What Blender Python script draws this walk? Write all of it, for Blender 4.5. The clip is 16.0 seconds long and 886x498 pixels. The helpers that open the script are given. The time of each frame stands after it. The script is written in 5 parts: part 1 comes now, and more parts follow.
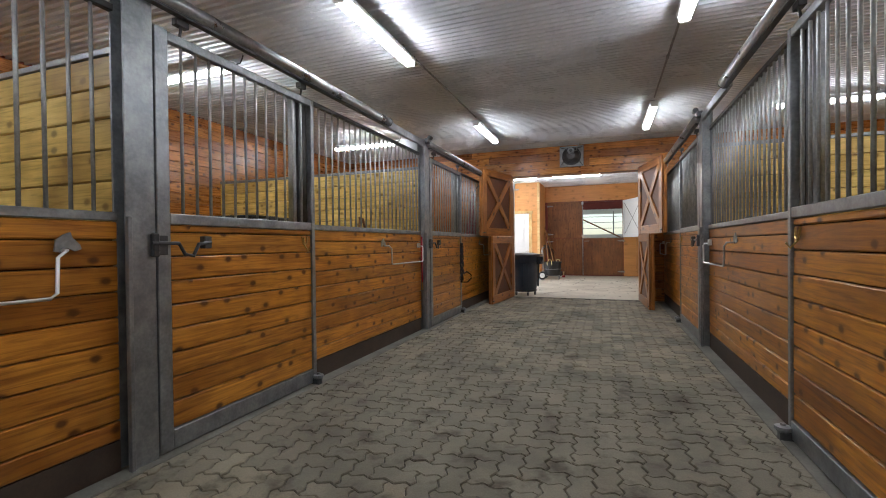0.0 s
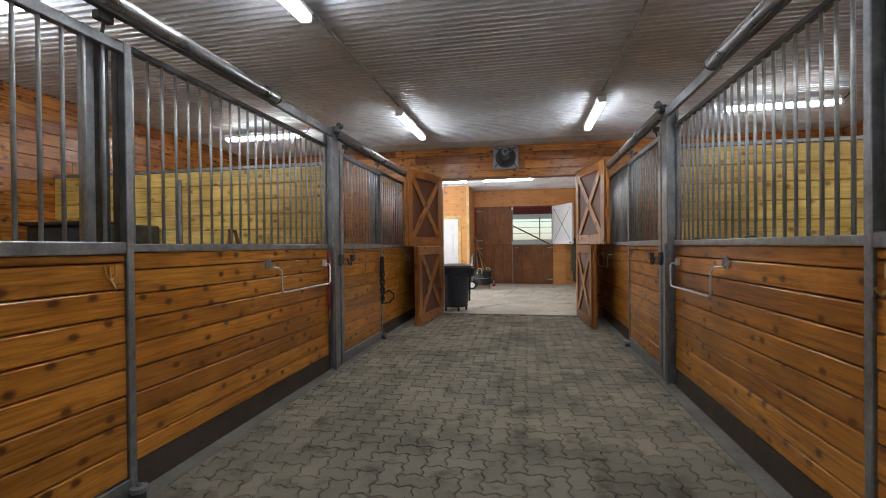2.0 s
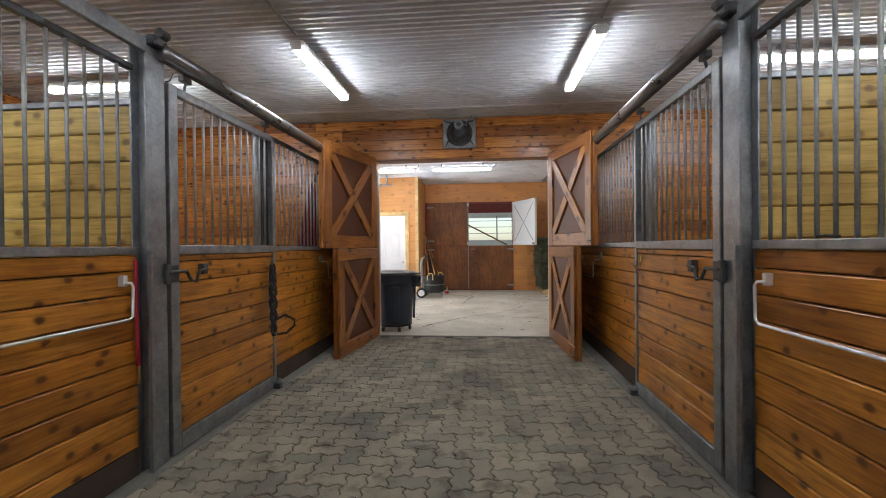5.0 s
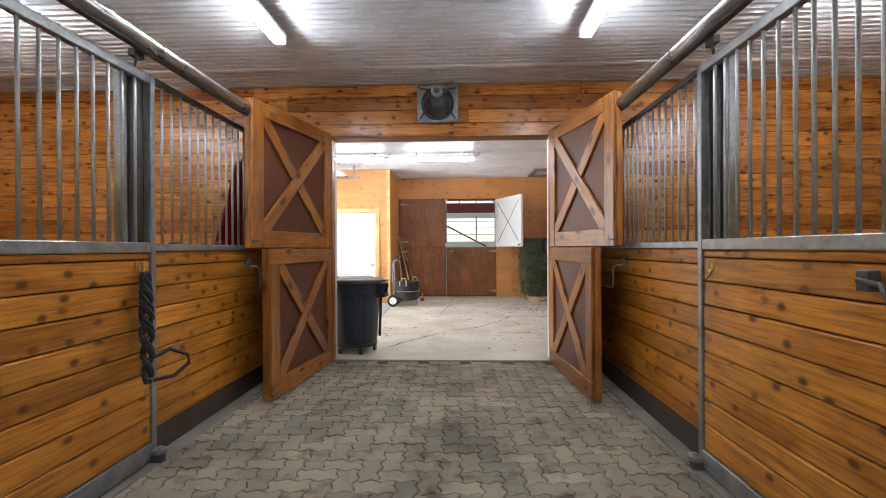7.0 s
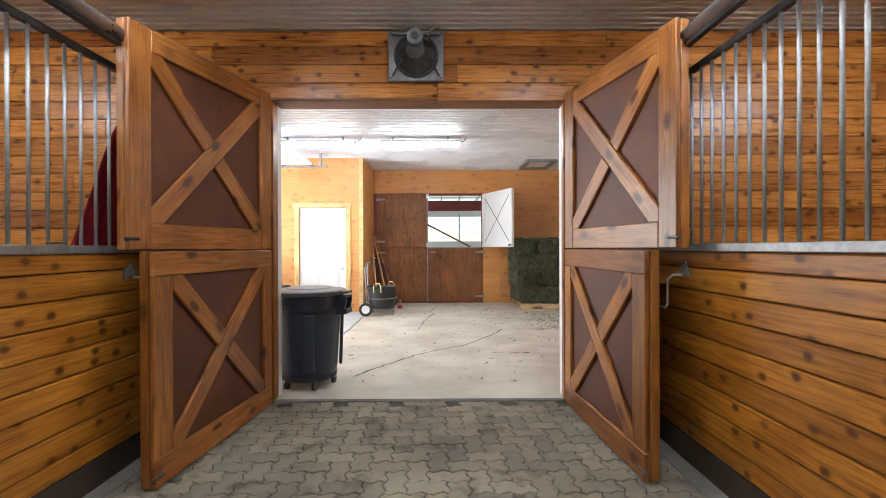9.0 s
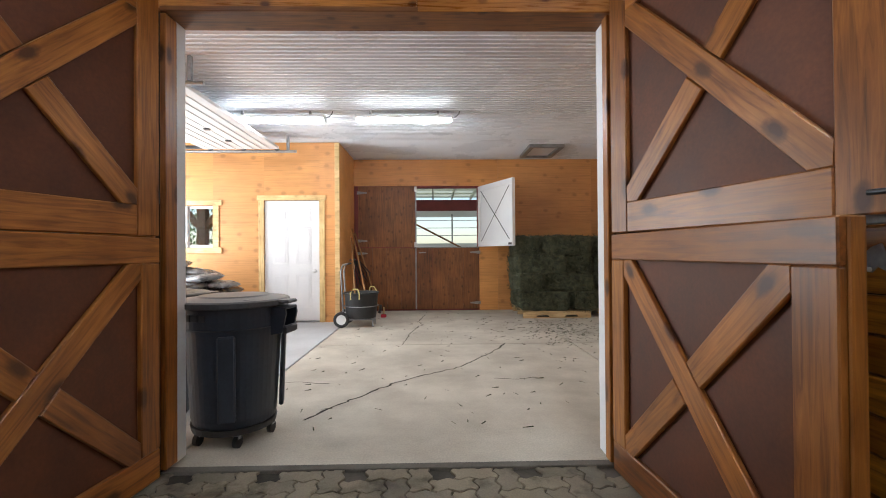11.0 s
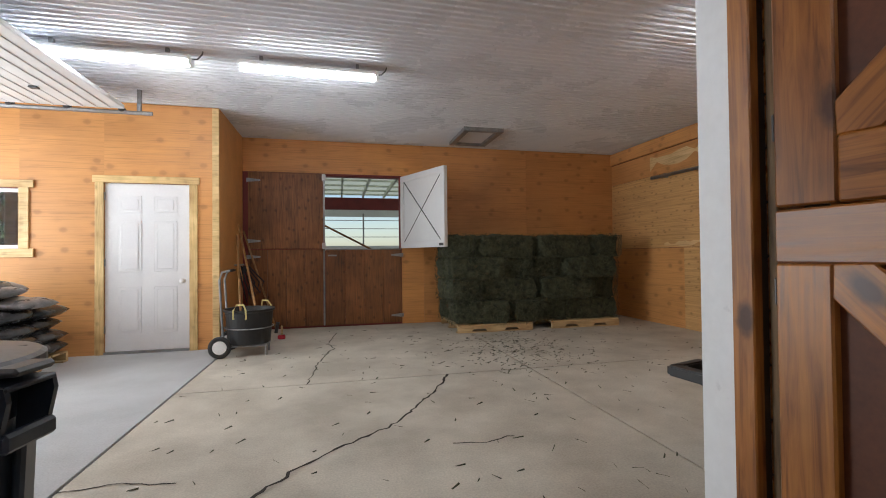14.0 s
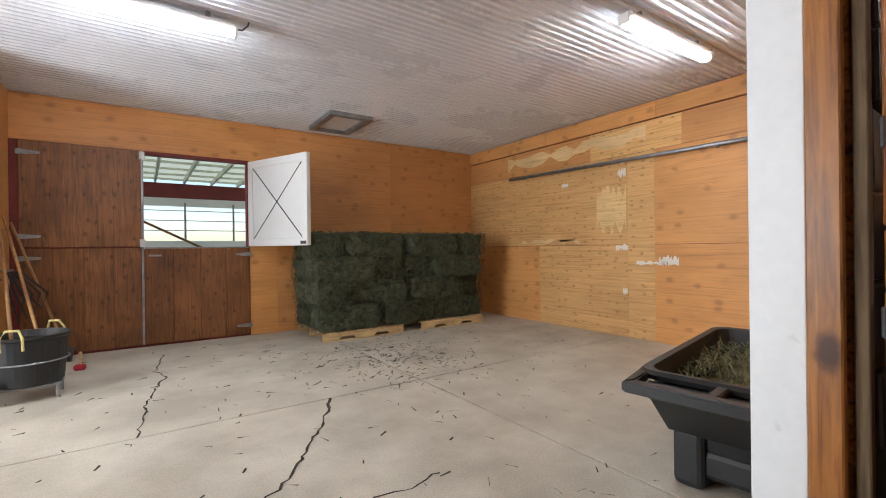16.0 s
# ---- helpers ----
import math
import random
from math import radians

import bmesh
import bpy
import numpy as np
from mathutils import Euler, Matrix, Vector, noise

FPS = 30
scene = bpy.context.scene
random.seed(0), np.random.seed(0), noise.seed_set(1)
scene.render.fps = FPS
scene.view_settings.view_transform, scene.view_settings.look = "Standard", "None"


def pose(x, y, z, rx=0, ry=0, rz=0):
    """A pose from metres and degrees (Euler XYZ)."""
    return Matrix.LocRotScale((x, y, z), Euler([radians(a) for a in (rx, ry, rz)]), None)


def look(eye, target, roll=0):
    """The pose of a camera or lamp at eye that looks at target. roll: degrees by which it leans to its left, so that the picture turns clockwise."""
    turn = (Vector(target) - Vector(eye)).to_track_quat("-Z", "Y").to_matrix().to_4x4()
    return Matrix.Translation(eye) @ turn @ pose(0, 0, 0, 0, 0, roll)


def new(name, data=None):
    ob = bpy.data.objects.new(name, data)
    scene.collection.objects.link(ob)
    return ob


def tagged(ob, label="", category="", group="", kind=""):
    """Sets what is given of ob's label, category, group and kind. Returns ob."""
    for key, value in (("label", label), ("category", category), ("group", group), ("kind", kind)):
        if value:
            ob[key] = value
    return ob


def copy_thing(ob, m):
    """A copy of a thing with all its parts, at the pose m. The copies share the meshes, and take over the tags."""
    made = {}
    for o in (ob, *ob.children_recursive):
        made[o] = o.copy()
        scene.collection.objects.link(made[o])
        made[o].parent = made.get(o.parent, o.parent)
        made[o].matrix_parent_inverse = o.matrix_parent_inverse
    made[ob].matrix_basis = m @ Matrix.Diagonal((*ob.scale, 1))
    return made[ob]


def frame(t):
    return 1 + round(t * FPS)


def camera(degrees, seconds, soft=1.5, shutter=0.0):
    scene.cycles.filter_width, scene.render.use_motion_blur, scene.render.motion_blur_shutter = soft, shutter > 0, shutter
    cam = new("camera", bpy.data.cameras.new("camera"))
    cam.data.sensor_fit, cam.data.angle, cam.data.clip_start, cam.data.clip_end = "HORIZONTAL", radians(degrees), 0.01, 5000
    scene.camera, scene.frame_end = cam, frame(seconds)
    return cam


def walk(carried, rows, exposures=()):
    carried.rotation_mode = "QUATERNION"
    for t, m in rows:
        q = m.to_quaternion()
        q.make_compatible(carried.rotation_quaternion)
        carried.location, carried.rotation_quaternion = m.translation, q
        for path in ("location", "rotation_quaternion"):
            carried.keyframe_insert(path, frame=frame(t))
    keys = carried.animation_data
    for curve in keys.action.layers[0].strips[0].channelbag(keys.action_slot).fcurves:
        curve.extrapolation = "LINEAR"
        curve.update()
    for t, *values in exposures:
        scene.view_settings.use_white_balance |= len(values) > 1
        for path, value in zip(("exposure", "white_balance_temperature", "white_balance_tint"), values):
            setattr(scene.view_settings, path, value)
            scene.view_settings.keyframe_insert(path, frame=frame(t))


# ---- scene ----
cam = camera(90.4, 16.0, 1.0)
PATH = [
    (0, (0.178, -0.52, 1.099), (-0.517, 1.356, 1.078), -0.6),
    (0.5, (0.105, -0.266, 1.127), (-0.503, 1.639, 1.11), -0.5),
    (1, (0.054, 0.005, 1.173), (-0.53, 1.917, 1.157), -0.6),
    (1.5, (-0.018, 0.27, 1.197), (-0.522, 2.205, 1.18), -0.6),
    (2, (-0.08, 0.563, 1.245), (-0.457, 2.527, 1.231), -0.6),
    (2.5, (-0.083, 0.865, 1.279), (-0.406, 2.839, 1.264), -0.6),
    (3, (-0.089, 1.142, 1.279), (-0.393, 3.118, 1.26), -0.6),
    (3.5, (-0.1, 1.474, 1.275), (-0.373, 3.456, 1.262), -0.5),
    (4, (-0.106, 1.785, 1.277), (-0.348, 3.77, 1.262), -0.6),
    (6.5, (-0.21, 3.39, 1.224), (-0.307, 5.388, 1.218), -0.3),
    (7, (-0.216, 3.7, 1.238), (-0.291, 5.698, 1.234), -0.3),
    (7.5, (-0.201, 4.002, 1.239), (-0.249, 6.001, 1.232), -0.3),
    (8, (-0.211, 4.298, 1.229), (-0.238, 6.298, 1.225), -0.2),
    (8.5, (-0.241, 4.614, 1.253), (-0.243, 6.614, 1.25), -0.3),
    (9, (-0.253, 4.906, 1.253), (-0.242, 6.906, 1.248), -0.2),
    (11.5, (-0.185, 6.431, 1.139), (-0.136, 8.43, 1.162), -0.5),
    (12, (-0.201, 6.709, 1.145), (-0.136, 8.707, 1.17), -0.5),
    (12.5, (-0.216, 6.955, 1.153), (-0.103, 8.951, 1.175), -0.5),
    (13, (-0.24, 7.162, 1.156), (-0.06, 9.154, 1.185), -0.5),
    (13.5, (-0.282, 7.371, 1.149), (0.032, 9.346, 1.176), -0.5),
    (14, (-0.311, 7.558, 1.136), (0.148, 9.504, 1.167), -0.6),
    (14.5, (-0.346, 7.739, 1.142), (0.278, 9.639, 1.171), -0.6),
    (15, (-0.42, 7.887, 1.167), (0.388, 9.716, 1.187), -0.6),
    (15.5, (-0.509, 8.031, 1.164), (0.493, 9.761, 1.187), -0.7),
    (16, (-0.562, 8.192, 1.209), (0.568, 9.842, 1.206), -0.7),
]
walk(cam, [(t, look(eye, target, roll)) for t, eye, target, roll in PATH],
     [(0.0, 0.2), (1.5, 0.1), (3.5, -0.2), (4.2, -0.1), (6.5, 0.5), (7.0, 0.6), (9.0, 0.7), (10.5, 0.4), (11.5, -0.1), (12.5, -0.66), (13.5, -0.5), (14.5, -0.08), (16.0, 0.36)])

# ---- world, sun, exposure ----
world = bpy.data.worlds.new("world")
scene.world = world
world.use_nodes = True
wn = world.node_tree
sky = wn.nodes.new("ShaderNodeTexSky")
sky.sky_type = "NISHITA"
sky.sun_disc = False
sky.sun_elevation = radians(48)
sky.sun_rotation = radians(160)
wn.nodes["Background"].inputs[1].default_value = 0.15
wn.links.new(sky.outputs[0], wn.nodes["Background"].inputs[0])
sun = new("sun", bpy.data.lights.new("sun", "SUN"))
sun.data.energy, sun.data.angle, sun.data.color = 2.5, radians(10), (1, 0.96, 0.9)
sun.matrix_world = look((2, -8, 10), (0, 0, 0))


# daylight of the open overhead door
day = new("daylight_overhead_door", bpy.data.lights.new("daylight_overhead_door", "AREA"))
day.data.shape, day.data.size, day.data.size_y, day.data.energy, day.data.color = "RECTANGLE", 2.7, 2.5, 260, (0.90, 0.96, 1.0)
day.matrix_world = look((-5.62, 11.72, 1.32), (0, 11.72, 1.2))

# ---- materials ----
def mat(name, colour=(0.5, 0.5, 0.5), rough=0.6, metal=0.0):
    m = bpy.data.materials.new(name)
    m.use_nodes = True
    b = m.node_tree.nodes["Principled BSDF"]
    b.inputs["Base Color"].default_value = (*colour, 1)
    b.inputs["Roughness"].default_value = rough
    b.inputs["Metallic"].default_value = metal
    return m


def node(m, kind, **sets):
    n = m.node_tree.nodes.new(kind)
    for k, v in sets.items():
        n.inputs[k].default_value = v
    return n


def link(m, a, b):
    m.node_tree.links.new(a, b)


def coords(m, scale, offset=True):
    """Object coordinates, shifted by the object's own random number, scaled."""
    tc = node(m, "ShaderNodeTexCoord")
    src = tc.outputs["Object"]
    if offset:
        oi = node(m, "ShaderNodeObjectInfo")
        mul = node(m, "ShaderNodeVectorMath")
        mul.operation = "SCALE"
        mul.inputs[0].default_value = (37.0, 23.0, 11.0)
        link(m, oi.outputs["Random"], mul.inputs["Scale"])
        add = node(m, "ShaderNodeVectorMath")
        link(m, src, add.inputs[0])
        link(m, mul.outputs[0], add.inputs[1])
        src = add.outputs[0]
    mp = node(m, "ShaderNodeMapping")
    mp.inputs["Scale"].default_value = scale
    link(m, src, mp.inputs["Vector"])
    return mp.outputs[0]


def ramp(m, fac, stops):
    r = node(m, "ShaderNodeValToRGB")
    e = r.color_ramp.elements
    while len(e) < len(stops):
        e.new(0.5)
    for i, (p, c) in enumerate(stops):
        e[i].position = p
        e[i].color = (*c, 1) if len(c) == 3 else c
    link(m, fac, r.inputs[0])
    return r.outputs[0]


def mix(m, fac, a, b, kind="MIX"):
    n = node(m, "ShaderNodeMix")
    n.data_type, n.blend_type = "RGBA", kind
    for sock, v in ((n.inputs[0], fac), (n.inputs[6], a), (n.inputs[7], b)):
        if isinstance(v, (int, float)):
            sock.default_value = v
        elif isinstance(v, tuple):
            sock.default_value = (*v, 1)
        else:
            link(m, v, sock)
    return n.outputs[2]


def noise_of(m, vec, scale, detail=4.0, rough=0.55, dist=0.0):
    n = node(m, "ShaderNodeTexNoise", Scale=scale, Detail=detail, Roughness=rough, Distortion=dist)
    link(m, vec, n.inputs["Vector"])
    return n.outputs["Fac"]


def bump(m, height, strength, distance=0.002):
    n = node(m, "ShaderNodeBump", Strength=strength, Distance=distance)
    link(m, height, n.inputs["Height"])
    link(m, n.outputs[0], m.node_tree.nodes["Principled BSDF"].inputs["Normal"])


def base(m, colour):
    link(m, colour, m.node_tree.nodes["Principled BSDF"].inputs["Base Color"])


def roughness(m, fac, lo, hi):
    n = node(m, "ShaderNodeMapRange")
    n.inputs["To Min"].default_value, n.inputs["To Max"].default_value = lo, hi
    link(m, fac, n.inputs["Value"])
    link(m, n.outputs[0], m.node_tree.nodes["Principled BSDF"].inputs["Roughness"])


def wood(name, dark, light, rough=0.4, knots=1.0, tone=0.35, stretch=1.0, kscale=(6.0, 8.5, 8.5), fine=22.0, patchy=1.0):
    """Sawn wood with its grain along local x, some knots, and a tone of its own for each piece."""
    m = mat(name, light, rough)
    v = coords(m, (1.0 * stretch, 1.0, 1.0))
    g = coords(m, (1.3 * stretch, fine, fine))
    grain = noise_of(m, g, 2.2, 6, 0.6, 0.8)
    col = ramp(m, grain, [(0.30, tuple(0.8 * q for q in dark)), (0.48, tuple((a + b) / 2 for a, b in zip(dark, light))), (0.68, light)])
    patch = noise_of(m, v, 2.3, 3)
    oi = node(m, "ShaderNodeObjectInfo")
    r2 = ramp(m, oi.outputs["Random"], [(0.0, (1 - tone, 1 - tone * 1.25, 1 - tone * 1.4)), (0.5, (1, 1, 1)), (1.0, (1 + tone * 0.2, 1.0, 0.9))])
    col = mix(m, 1.0, col, r2, "MULTIPLY")
    col = mix(m, 1.0, col, ramp(m, patch, [(0.3, (1 - 0.34 * patchy, 1 - 0.42 * patchy, 1 - 0.5 * patchy)), (0.62, (1.08, 1.07, 1.05))]), "MULTIPLY")
    if knots:
        kv = coords(m, kscale)
        sx = node(m, "ShaderNodeSeparateXYZ")
        link(m, kv, sx.inputs[0])
        yz = node(m, "ShaderNodeMath")
        link(m, sx.outputs[1], yz.inputs[0])
        link(m, sx.outputs[2], yz.inputs[1])
        cb = node(m, "ShaderNodeCombineXYZ")
        link(m, sx.outputs[0], cb.inputs[0])
        link(m, yz.outputs[0], cb.inputs[1])
        vo = node(m, "ShaderNodeTexVoronoi", Randomness=1.0)
        vo.voronoi_dimensions = "2D"
        vo.inputs["Scale"].default_value = 1.0
        link(m, cb.outputs[0], vo.inputs["Vector"])
        wob = noise_of(m, v, 30, 2)
        ad = node(m, "ShaderNodeMath")
        ad.operation = "MULTIPLY_ADD"
        link(m, wob, ad.inputs[0])
        ad.inputs[1].default_value = 0.10
        link(m, vo.outputs["Distance"], ad.inputs[2])
        k = ramp(m, ad.outputs[0], [(0.13, (1, 1, 1)), (0.18, (0.7, 0.7, 0.7)), (0.24, (0.15, 0.15, 0.15)), (0.36, (0, 0, 0))])
        sep = node(m, "ShaderNodeSeparateColor")
        link(m, vo.outputs["Color"], sep.inputs[0])
        gate = ramp(m, sep.outputs[0], [(0.52, (0, 0, 0)), (0.62, (knots, knots, knots))])
        kk = mix(m, 1.0, k, gate, "MULTIPLY")
        col = mix(m, kk, col, (dark[0] * 0.34, dark[1] * 0.26, dark[2] * 0.2))
    base(m, col)
    roughness(m, grain, rough - 0.08, rough + 0.12)
    bump(m, grain, 0.4, 0.001)
    return m


def blotched(name, a, b, rough, scale=3.0, metal=0.0, strength=0.2, fine=60.0, offset=True, lo=0.35, hi=0.65, fmix=0.35):
    m = mat(name, a, rough, metal)
    v = coords(m, (1, 1, 1), offset)
    n1 = noise_of(m, v, scale, 5, 0.6)
    n2 = noise_of(m, v, fine, 3)
    col = ramp(m, n1, [(lo, a), (hi, b)])
    col = mix(m, fmix, col, ramp(m, n2, [(0.3, (0.6, 0.6, 0.6)), (0.7, (1.25, 1.25, 1.25))]), "MULTIPLY")
    base(m, col)
    roughness(m, n1, max(rough - 0.12, 0.05), min(rough + 0.12, 1))
    bump(m, n2, strength, 0.002)
    return m


M_STALL = wood("varnished_knotty_pine", (0.30, 0.096, 0.012), (0.68, 0.30, 0.042), 0.32, 1.0, 0.34)
M_WALL = wood("varnished_wall_pine", (0.30, 0.095, 0.017), (0.68, 0.285, 0.06), 0.27, 1.0, 0.38)
M_YELLOW = wood("pale_pine", (0.58, 0.38, 0.085), (0.84, 0.63, 0.22), 0.4, 0.8, 0.22)
M_FRAME = wood("door_frame_pine", (0.195, 0.064, 0.013), (0.45, 0.178, 0.038), 0.36, 1.0, 0.28, 1.0, (3.0, 6.0, 6.0))
M_PANEL = blotched("dark_brown_door_panel", (0.075, 0.020, 0.007), (0.135, 0.038, 0.013), 0.6, 3.0)
M_PLY = wood("plywood", (0.615, 0.292, 0.10), (0.69, 0.345, 0.123), 0.45, 0.4, 0.2, 0.5, (3.6, 5.0, 5.0), 30.0, 0.35)
M_PLYL = wood("pale_plywood", (0.60, 0.33, 0.12), (0.78, 0.49, 0.215), 0.5, 0.5, 0.15, 0.5, (7.0, 12.0, 12.0), 30.0, 0.3)
M_TORN = wood("bare_torn_veneer", (0.66, 0.44, 0.20), (0.84, 0.62, 0.34), 0.7, 0.2, 0.1, 0.7, (8.0, 8.0, 8.0), 26.0, 0.3)
M_TAPE = mat("clear_tape", (0.80, 0.76, 0.70), 0.18)
M_ROUGH = wood("rough_sawn_timber", (0.09, 0.055, 0.028), (0.22, 0.15, 0.085), 0.8, 0.2, 0.2, 1.0, (6.0, 8.5, 8.5), 34.0)
M_BLOCK = blotched("dark_timber", (0.016, 0.013, 0.013), (0.055, 0.046, 0.044), 0.35, 8.0, 0.0, 0.5, 40)
M_HAYS = blotched("dull_hay_stalk", (0.045, 0.055, 0.028), (0.13, 0.13, 0.075), 0.9, 20.0)
M_TRIM = wood("pale_trim_wood", (0.66, 0.46, 0.20), (0.80, 0.61, 0.32), 0.5, 0.3, 0.08)
M_OLD = wood("weathered_brown_wood", (0.13, 0.048, 0.015), (0.29, 0.115, 0.036), 0.5, 0.6, 0.25)
M_KICK = blotched("dark_kickboard", (0.045, 0.028, 0.02), (0.075, 0.05, 0.035), 0.75, 4.0)
M_GALV = blotched("galvanised_steel", (0.24, 0.25, 0.265), (0.38, 0.39, 0.405), 0.42, 9.0, 0.75, 0.08)
M_BAR = blotched("steel_bar", (0.27, 0.27, 0.27), (0.38, 0.38, 0.37), 0.5, 9.0, 0.35, 0.05)
M_DARKST = blotched("dark_steel", (0.06, 0.062, 0.066), (0.11, 0.112, 0.12), 0.4, 7.0, 0.6, 0.05)
M_TRACK = blotched("track_cover_steel", (0.30, 0.30, 0.31), (0.42, 0.42, 0.43), 0.3, 5.0, 0.85, 0.05)
M_CHROME = mat("chrome", (0.78, 0.78, 0.79), 0.34, 0.55)
M_BRASS = mat("brass", (0.55, 0.40, 0.16), 0.3, 1.0)
M_CEIL = blotched("white_painted_steel", (0.69, 0.715, 0.765), (0.75, 0.77, 0.81), 0.28, 1.2, 0.0, 0.0, 40, False, fmix=0.03)
M_CONC = blotched("grey_concrete", (0.44, 0.395, 0.325), (0.62, 0.57, 0.485), 0.75, 1.6, 0.0, 0.3, 90, False)
M_CONC2 = blotched("cool_grey_concrete", (0.42, 0.43, 0.44), (0.52, 0.53, 0.54), 0.7, 1.3, 0.0, 0.3, 90, False)
M_KERB = blotched("concrete_strip", (0.11, 0.10, 0.085), (0.19, 0.175, 0.15), 0.85, 3.0, 0.0, 0.3, 90, False)
M_BED = blotched("dark_sand_joint", (0.018, 0.015, 0.012), (0.10, 0.088, 0.07), 0.95, 2.2)
M_CRACK = mat("crack_dirt", (0.035, 0.028, 0.022), 0.95)
M_WHITE = blotched("white_paint", (0.74, 0.75, 0.77), (0.80, 0.81, 0.82), 0.4, 2.0, fmix=0.05)
M_SCUFF = blotched("scuffed_white_paint", (0.62, 0.63, 0.65), (0.77, 0.78, 0.80), 0.5, 9.0, 0.0, 0.1, 30, True, 0.26, 0.34, fmix=0.08)
M_BLACKP = blotched("black_plastic", (0.012, 0.013, 0.014), (0.022, 0.023, 0.025), 0.5, 5.0)
M_GREYP = blotched("dark_grey_plastic", (0.015, 0.021, 0.033), (0.024, 0.032, 0.047), 0.42, 4.0)
M_LID = blotched("grey_plastic_lid", (0.04, 0.042, 0.046), (0.07, 0.072, 0.078), 0.42, 5.0)
M_BAG = blotched("grey_plastic_sack", (0.10, 0.10, 0.105), (0.27, 0.27, 0.28), 0.28, 6.0)
M_BAGB = blotched("black_plastic_sack", (0.025, 0.025, 0.027), (0.06, 0.06, 0.064), 0.25, 6.0)
M_HAY = blotched("green_hay", (0.020, 0.024, 0.012), (0.085, 0.09, 0.05), 0.95, 14.0, 0.0, 0.8, 90)
M_STRAW = blotched("pale_hay_stalk", (0.12, 0.125, 0.06), (0.30, 0.285, 0.16), 0.9, 20.0)
M_PALLET = wood("pallet_wood", (0.50, 0.36, 0.18), (0.68, 0.52, 0.30), 0.7, 0.3, 0.15)
M_RED = blotched("red_cloth", (0.28, 0.010, 0.022), (0.40, 0.018, 0.034), 0.9, 8.0)
M_NAVY = blotched("dark_webbing", (0.018, 0.016, 0.022), (0.04, 0.036, 0.045), 0.8, 20.0)
M_BARN = blotched("red_barn_paint", (0.16, 0.02, 0.02), (0.22, 0.03, 0.028), 0.6, 2.0)
M_LEAF = blotched("leaf", (0.06, 0.12, 0.025), (0.12, 0.20, 0.06), 0.6, 3.0)
M_BARK = blotched("bark", (0.09, 0.065, 0.045), (0.16, 0.12, 0.09), 0.9, 5.0)
M_GROUND = blotched("gravel_ground", (0.26, 0.24, 0.20), (0.36, 0.34, 0.29), 0.95, 0.8, 0.0, 0.5, 50, False)
M_ROPE = mat("yellow_rope", (0.60, 0.52, 0.22), 0.8)
M_POLE = wood("tool_handle_wood", (0.30, 0.16, 0.06), (0.46, 0.27, 0.11), 0.5, 0.0, 0.3)
M_GREENW = blotched("pale_green_rafter", (0.70, 0.73, 0.60), (0.80, 0.82, 0.70), 0.6, 3.0)
M_DGREEN = blotched("pale_roof_underside", (0.36, 0.40, 0.30), (0.44, 0.48, 0.36), 0.8, 3.0)
M_CLEAR = mat("translucent_roof_sheet", (0.55, 0.62, 0.5), 0.6)
ct = node(M_CLEAR, "ShaderNodeBsdfTranslucent", Color=(0.66, 0.68, 0.60, 1))
link(M_CLEAR, ct.outputs[0], M_CLEAR.node_tree.nodes["Material Output"].inputs["Surface"])
M_VINYL = mat("white_vinyl", (0.78, 0.79, 0.80), 0.35)

M_TUBE = mat("lamp_diffuser", (0.9, 0.9, 0.9), 0.4)
tb = M_TUBE.node_tree.nodes["Principled BSDF"]
tb.inputs["Emission Color"].default_value = (0.89, 0.955, 1.0, 1)
tb.inputs["Emission Strength"].default_value = 46.0
M_GLASS = mat("window_glass", (1, 1, 1), 0.02)
M_GLASS.node_tree.nodes["Principled BSDF"].inputs["Transmission Weight"].default_value = 1.0
M_GLASS.node_tree.nodes["Principled BSDF"].inputs["IOR"].default_value = 1.1

# pavers: grey-brown concrete, stained in large patches
M_PAVER = mat("concrete_paver", (0.26, 0.235, 0.2), 0.85)
pv = node(M_PAVER, "ShaderNodeTexCoord")
pg = node(M_PAVER, "ShaderNodeNewGeometry")
pn1 = noise_of(M_PAVER, pg.outputs["Position"], 1.3, 5, 0.65)
pn2 = noise_of(M_PAVER, pg.outputs["Position"], 110, 3)
pn3 = noise_of(M_PAVER, pg.outputs["Position"], 5.0, 4, 0.6)
pc = ramp(M_PAVER, pn1, [(0.30, (0.118, 0.101, 0.076)), (0.5, (0.228, 0.198, 0.148)), (0.7, (0.285, 0.250, 0.188))])
pc = mix(M_PAVER, 1.0, pc, ramp(M_PAVER, pn3, [(0.32, (0.42, 0.39, 0.34)), (0.46, (1, 1, 1))]), "MULTIPLY")
pc = mix(M_PAVER, 0.5, pc, ramp(M_PAVER, pn2, [(0.3, (0.7, 0.7, 0.7)), (0.7, (1.2, 1.2, 1.2))]), "MULTIPLY")
po = node(M_PAVER, "ShaderNodeObjectInfo")
pc = mix(M_PAVER, 1.0, pc, ramp(M_PAVER, pg.outputs["Random Per Island"], [(0.0, (0.74, 0.75, 0.77)), (0.6, (1.02, 1.0, 0.98)), (1.0, (1.18, 1.16, 1.12))]), "MULTIPLY")
pc = mix(M_PAVER, 1.0, pc, ramp(M_PAVER, po.outputs["Random"], [(0.0, (0.88, 0.88, 0.88)), (1.0, (1.08, 1.08, 1.08))]), "MULTIPLY")
base(M_PAVER, pc)
bump(M_PAVER, pn2, 0.4, 0.002)


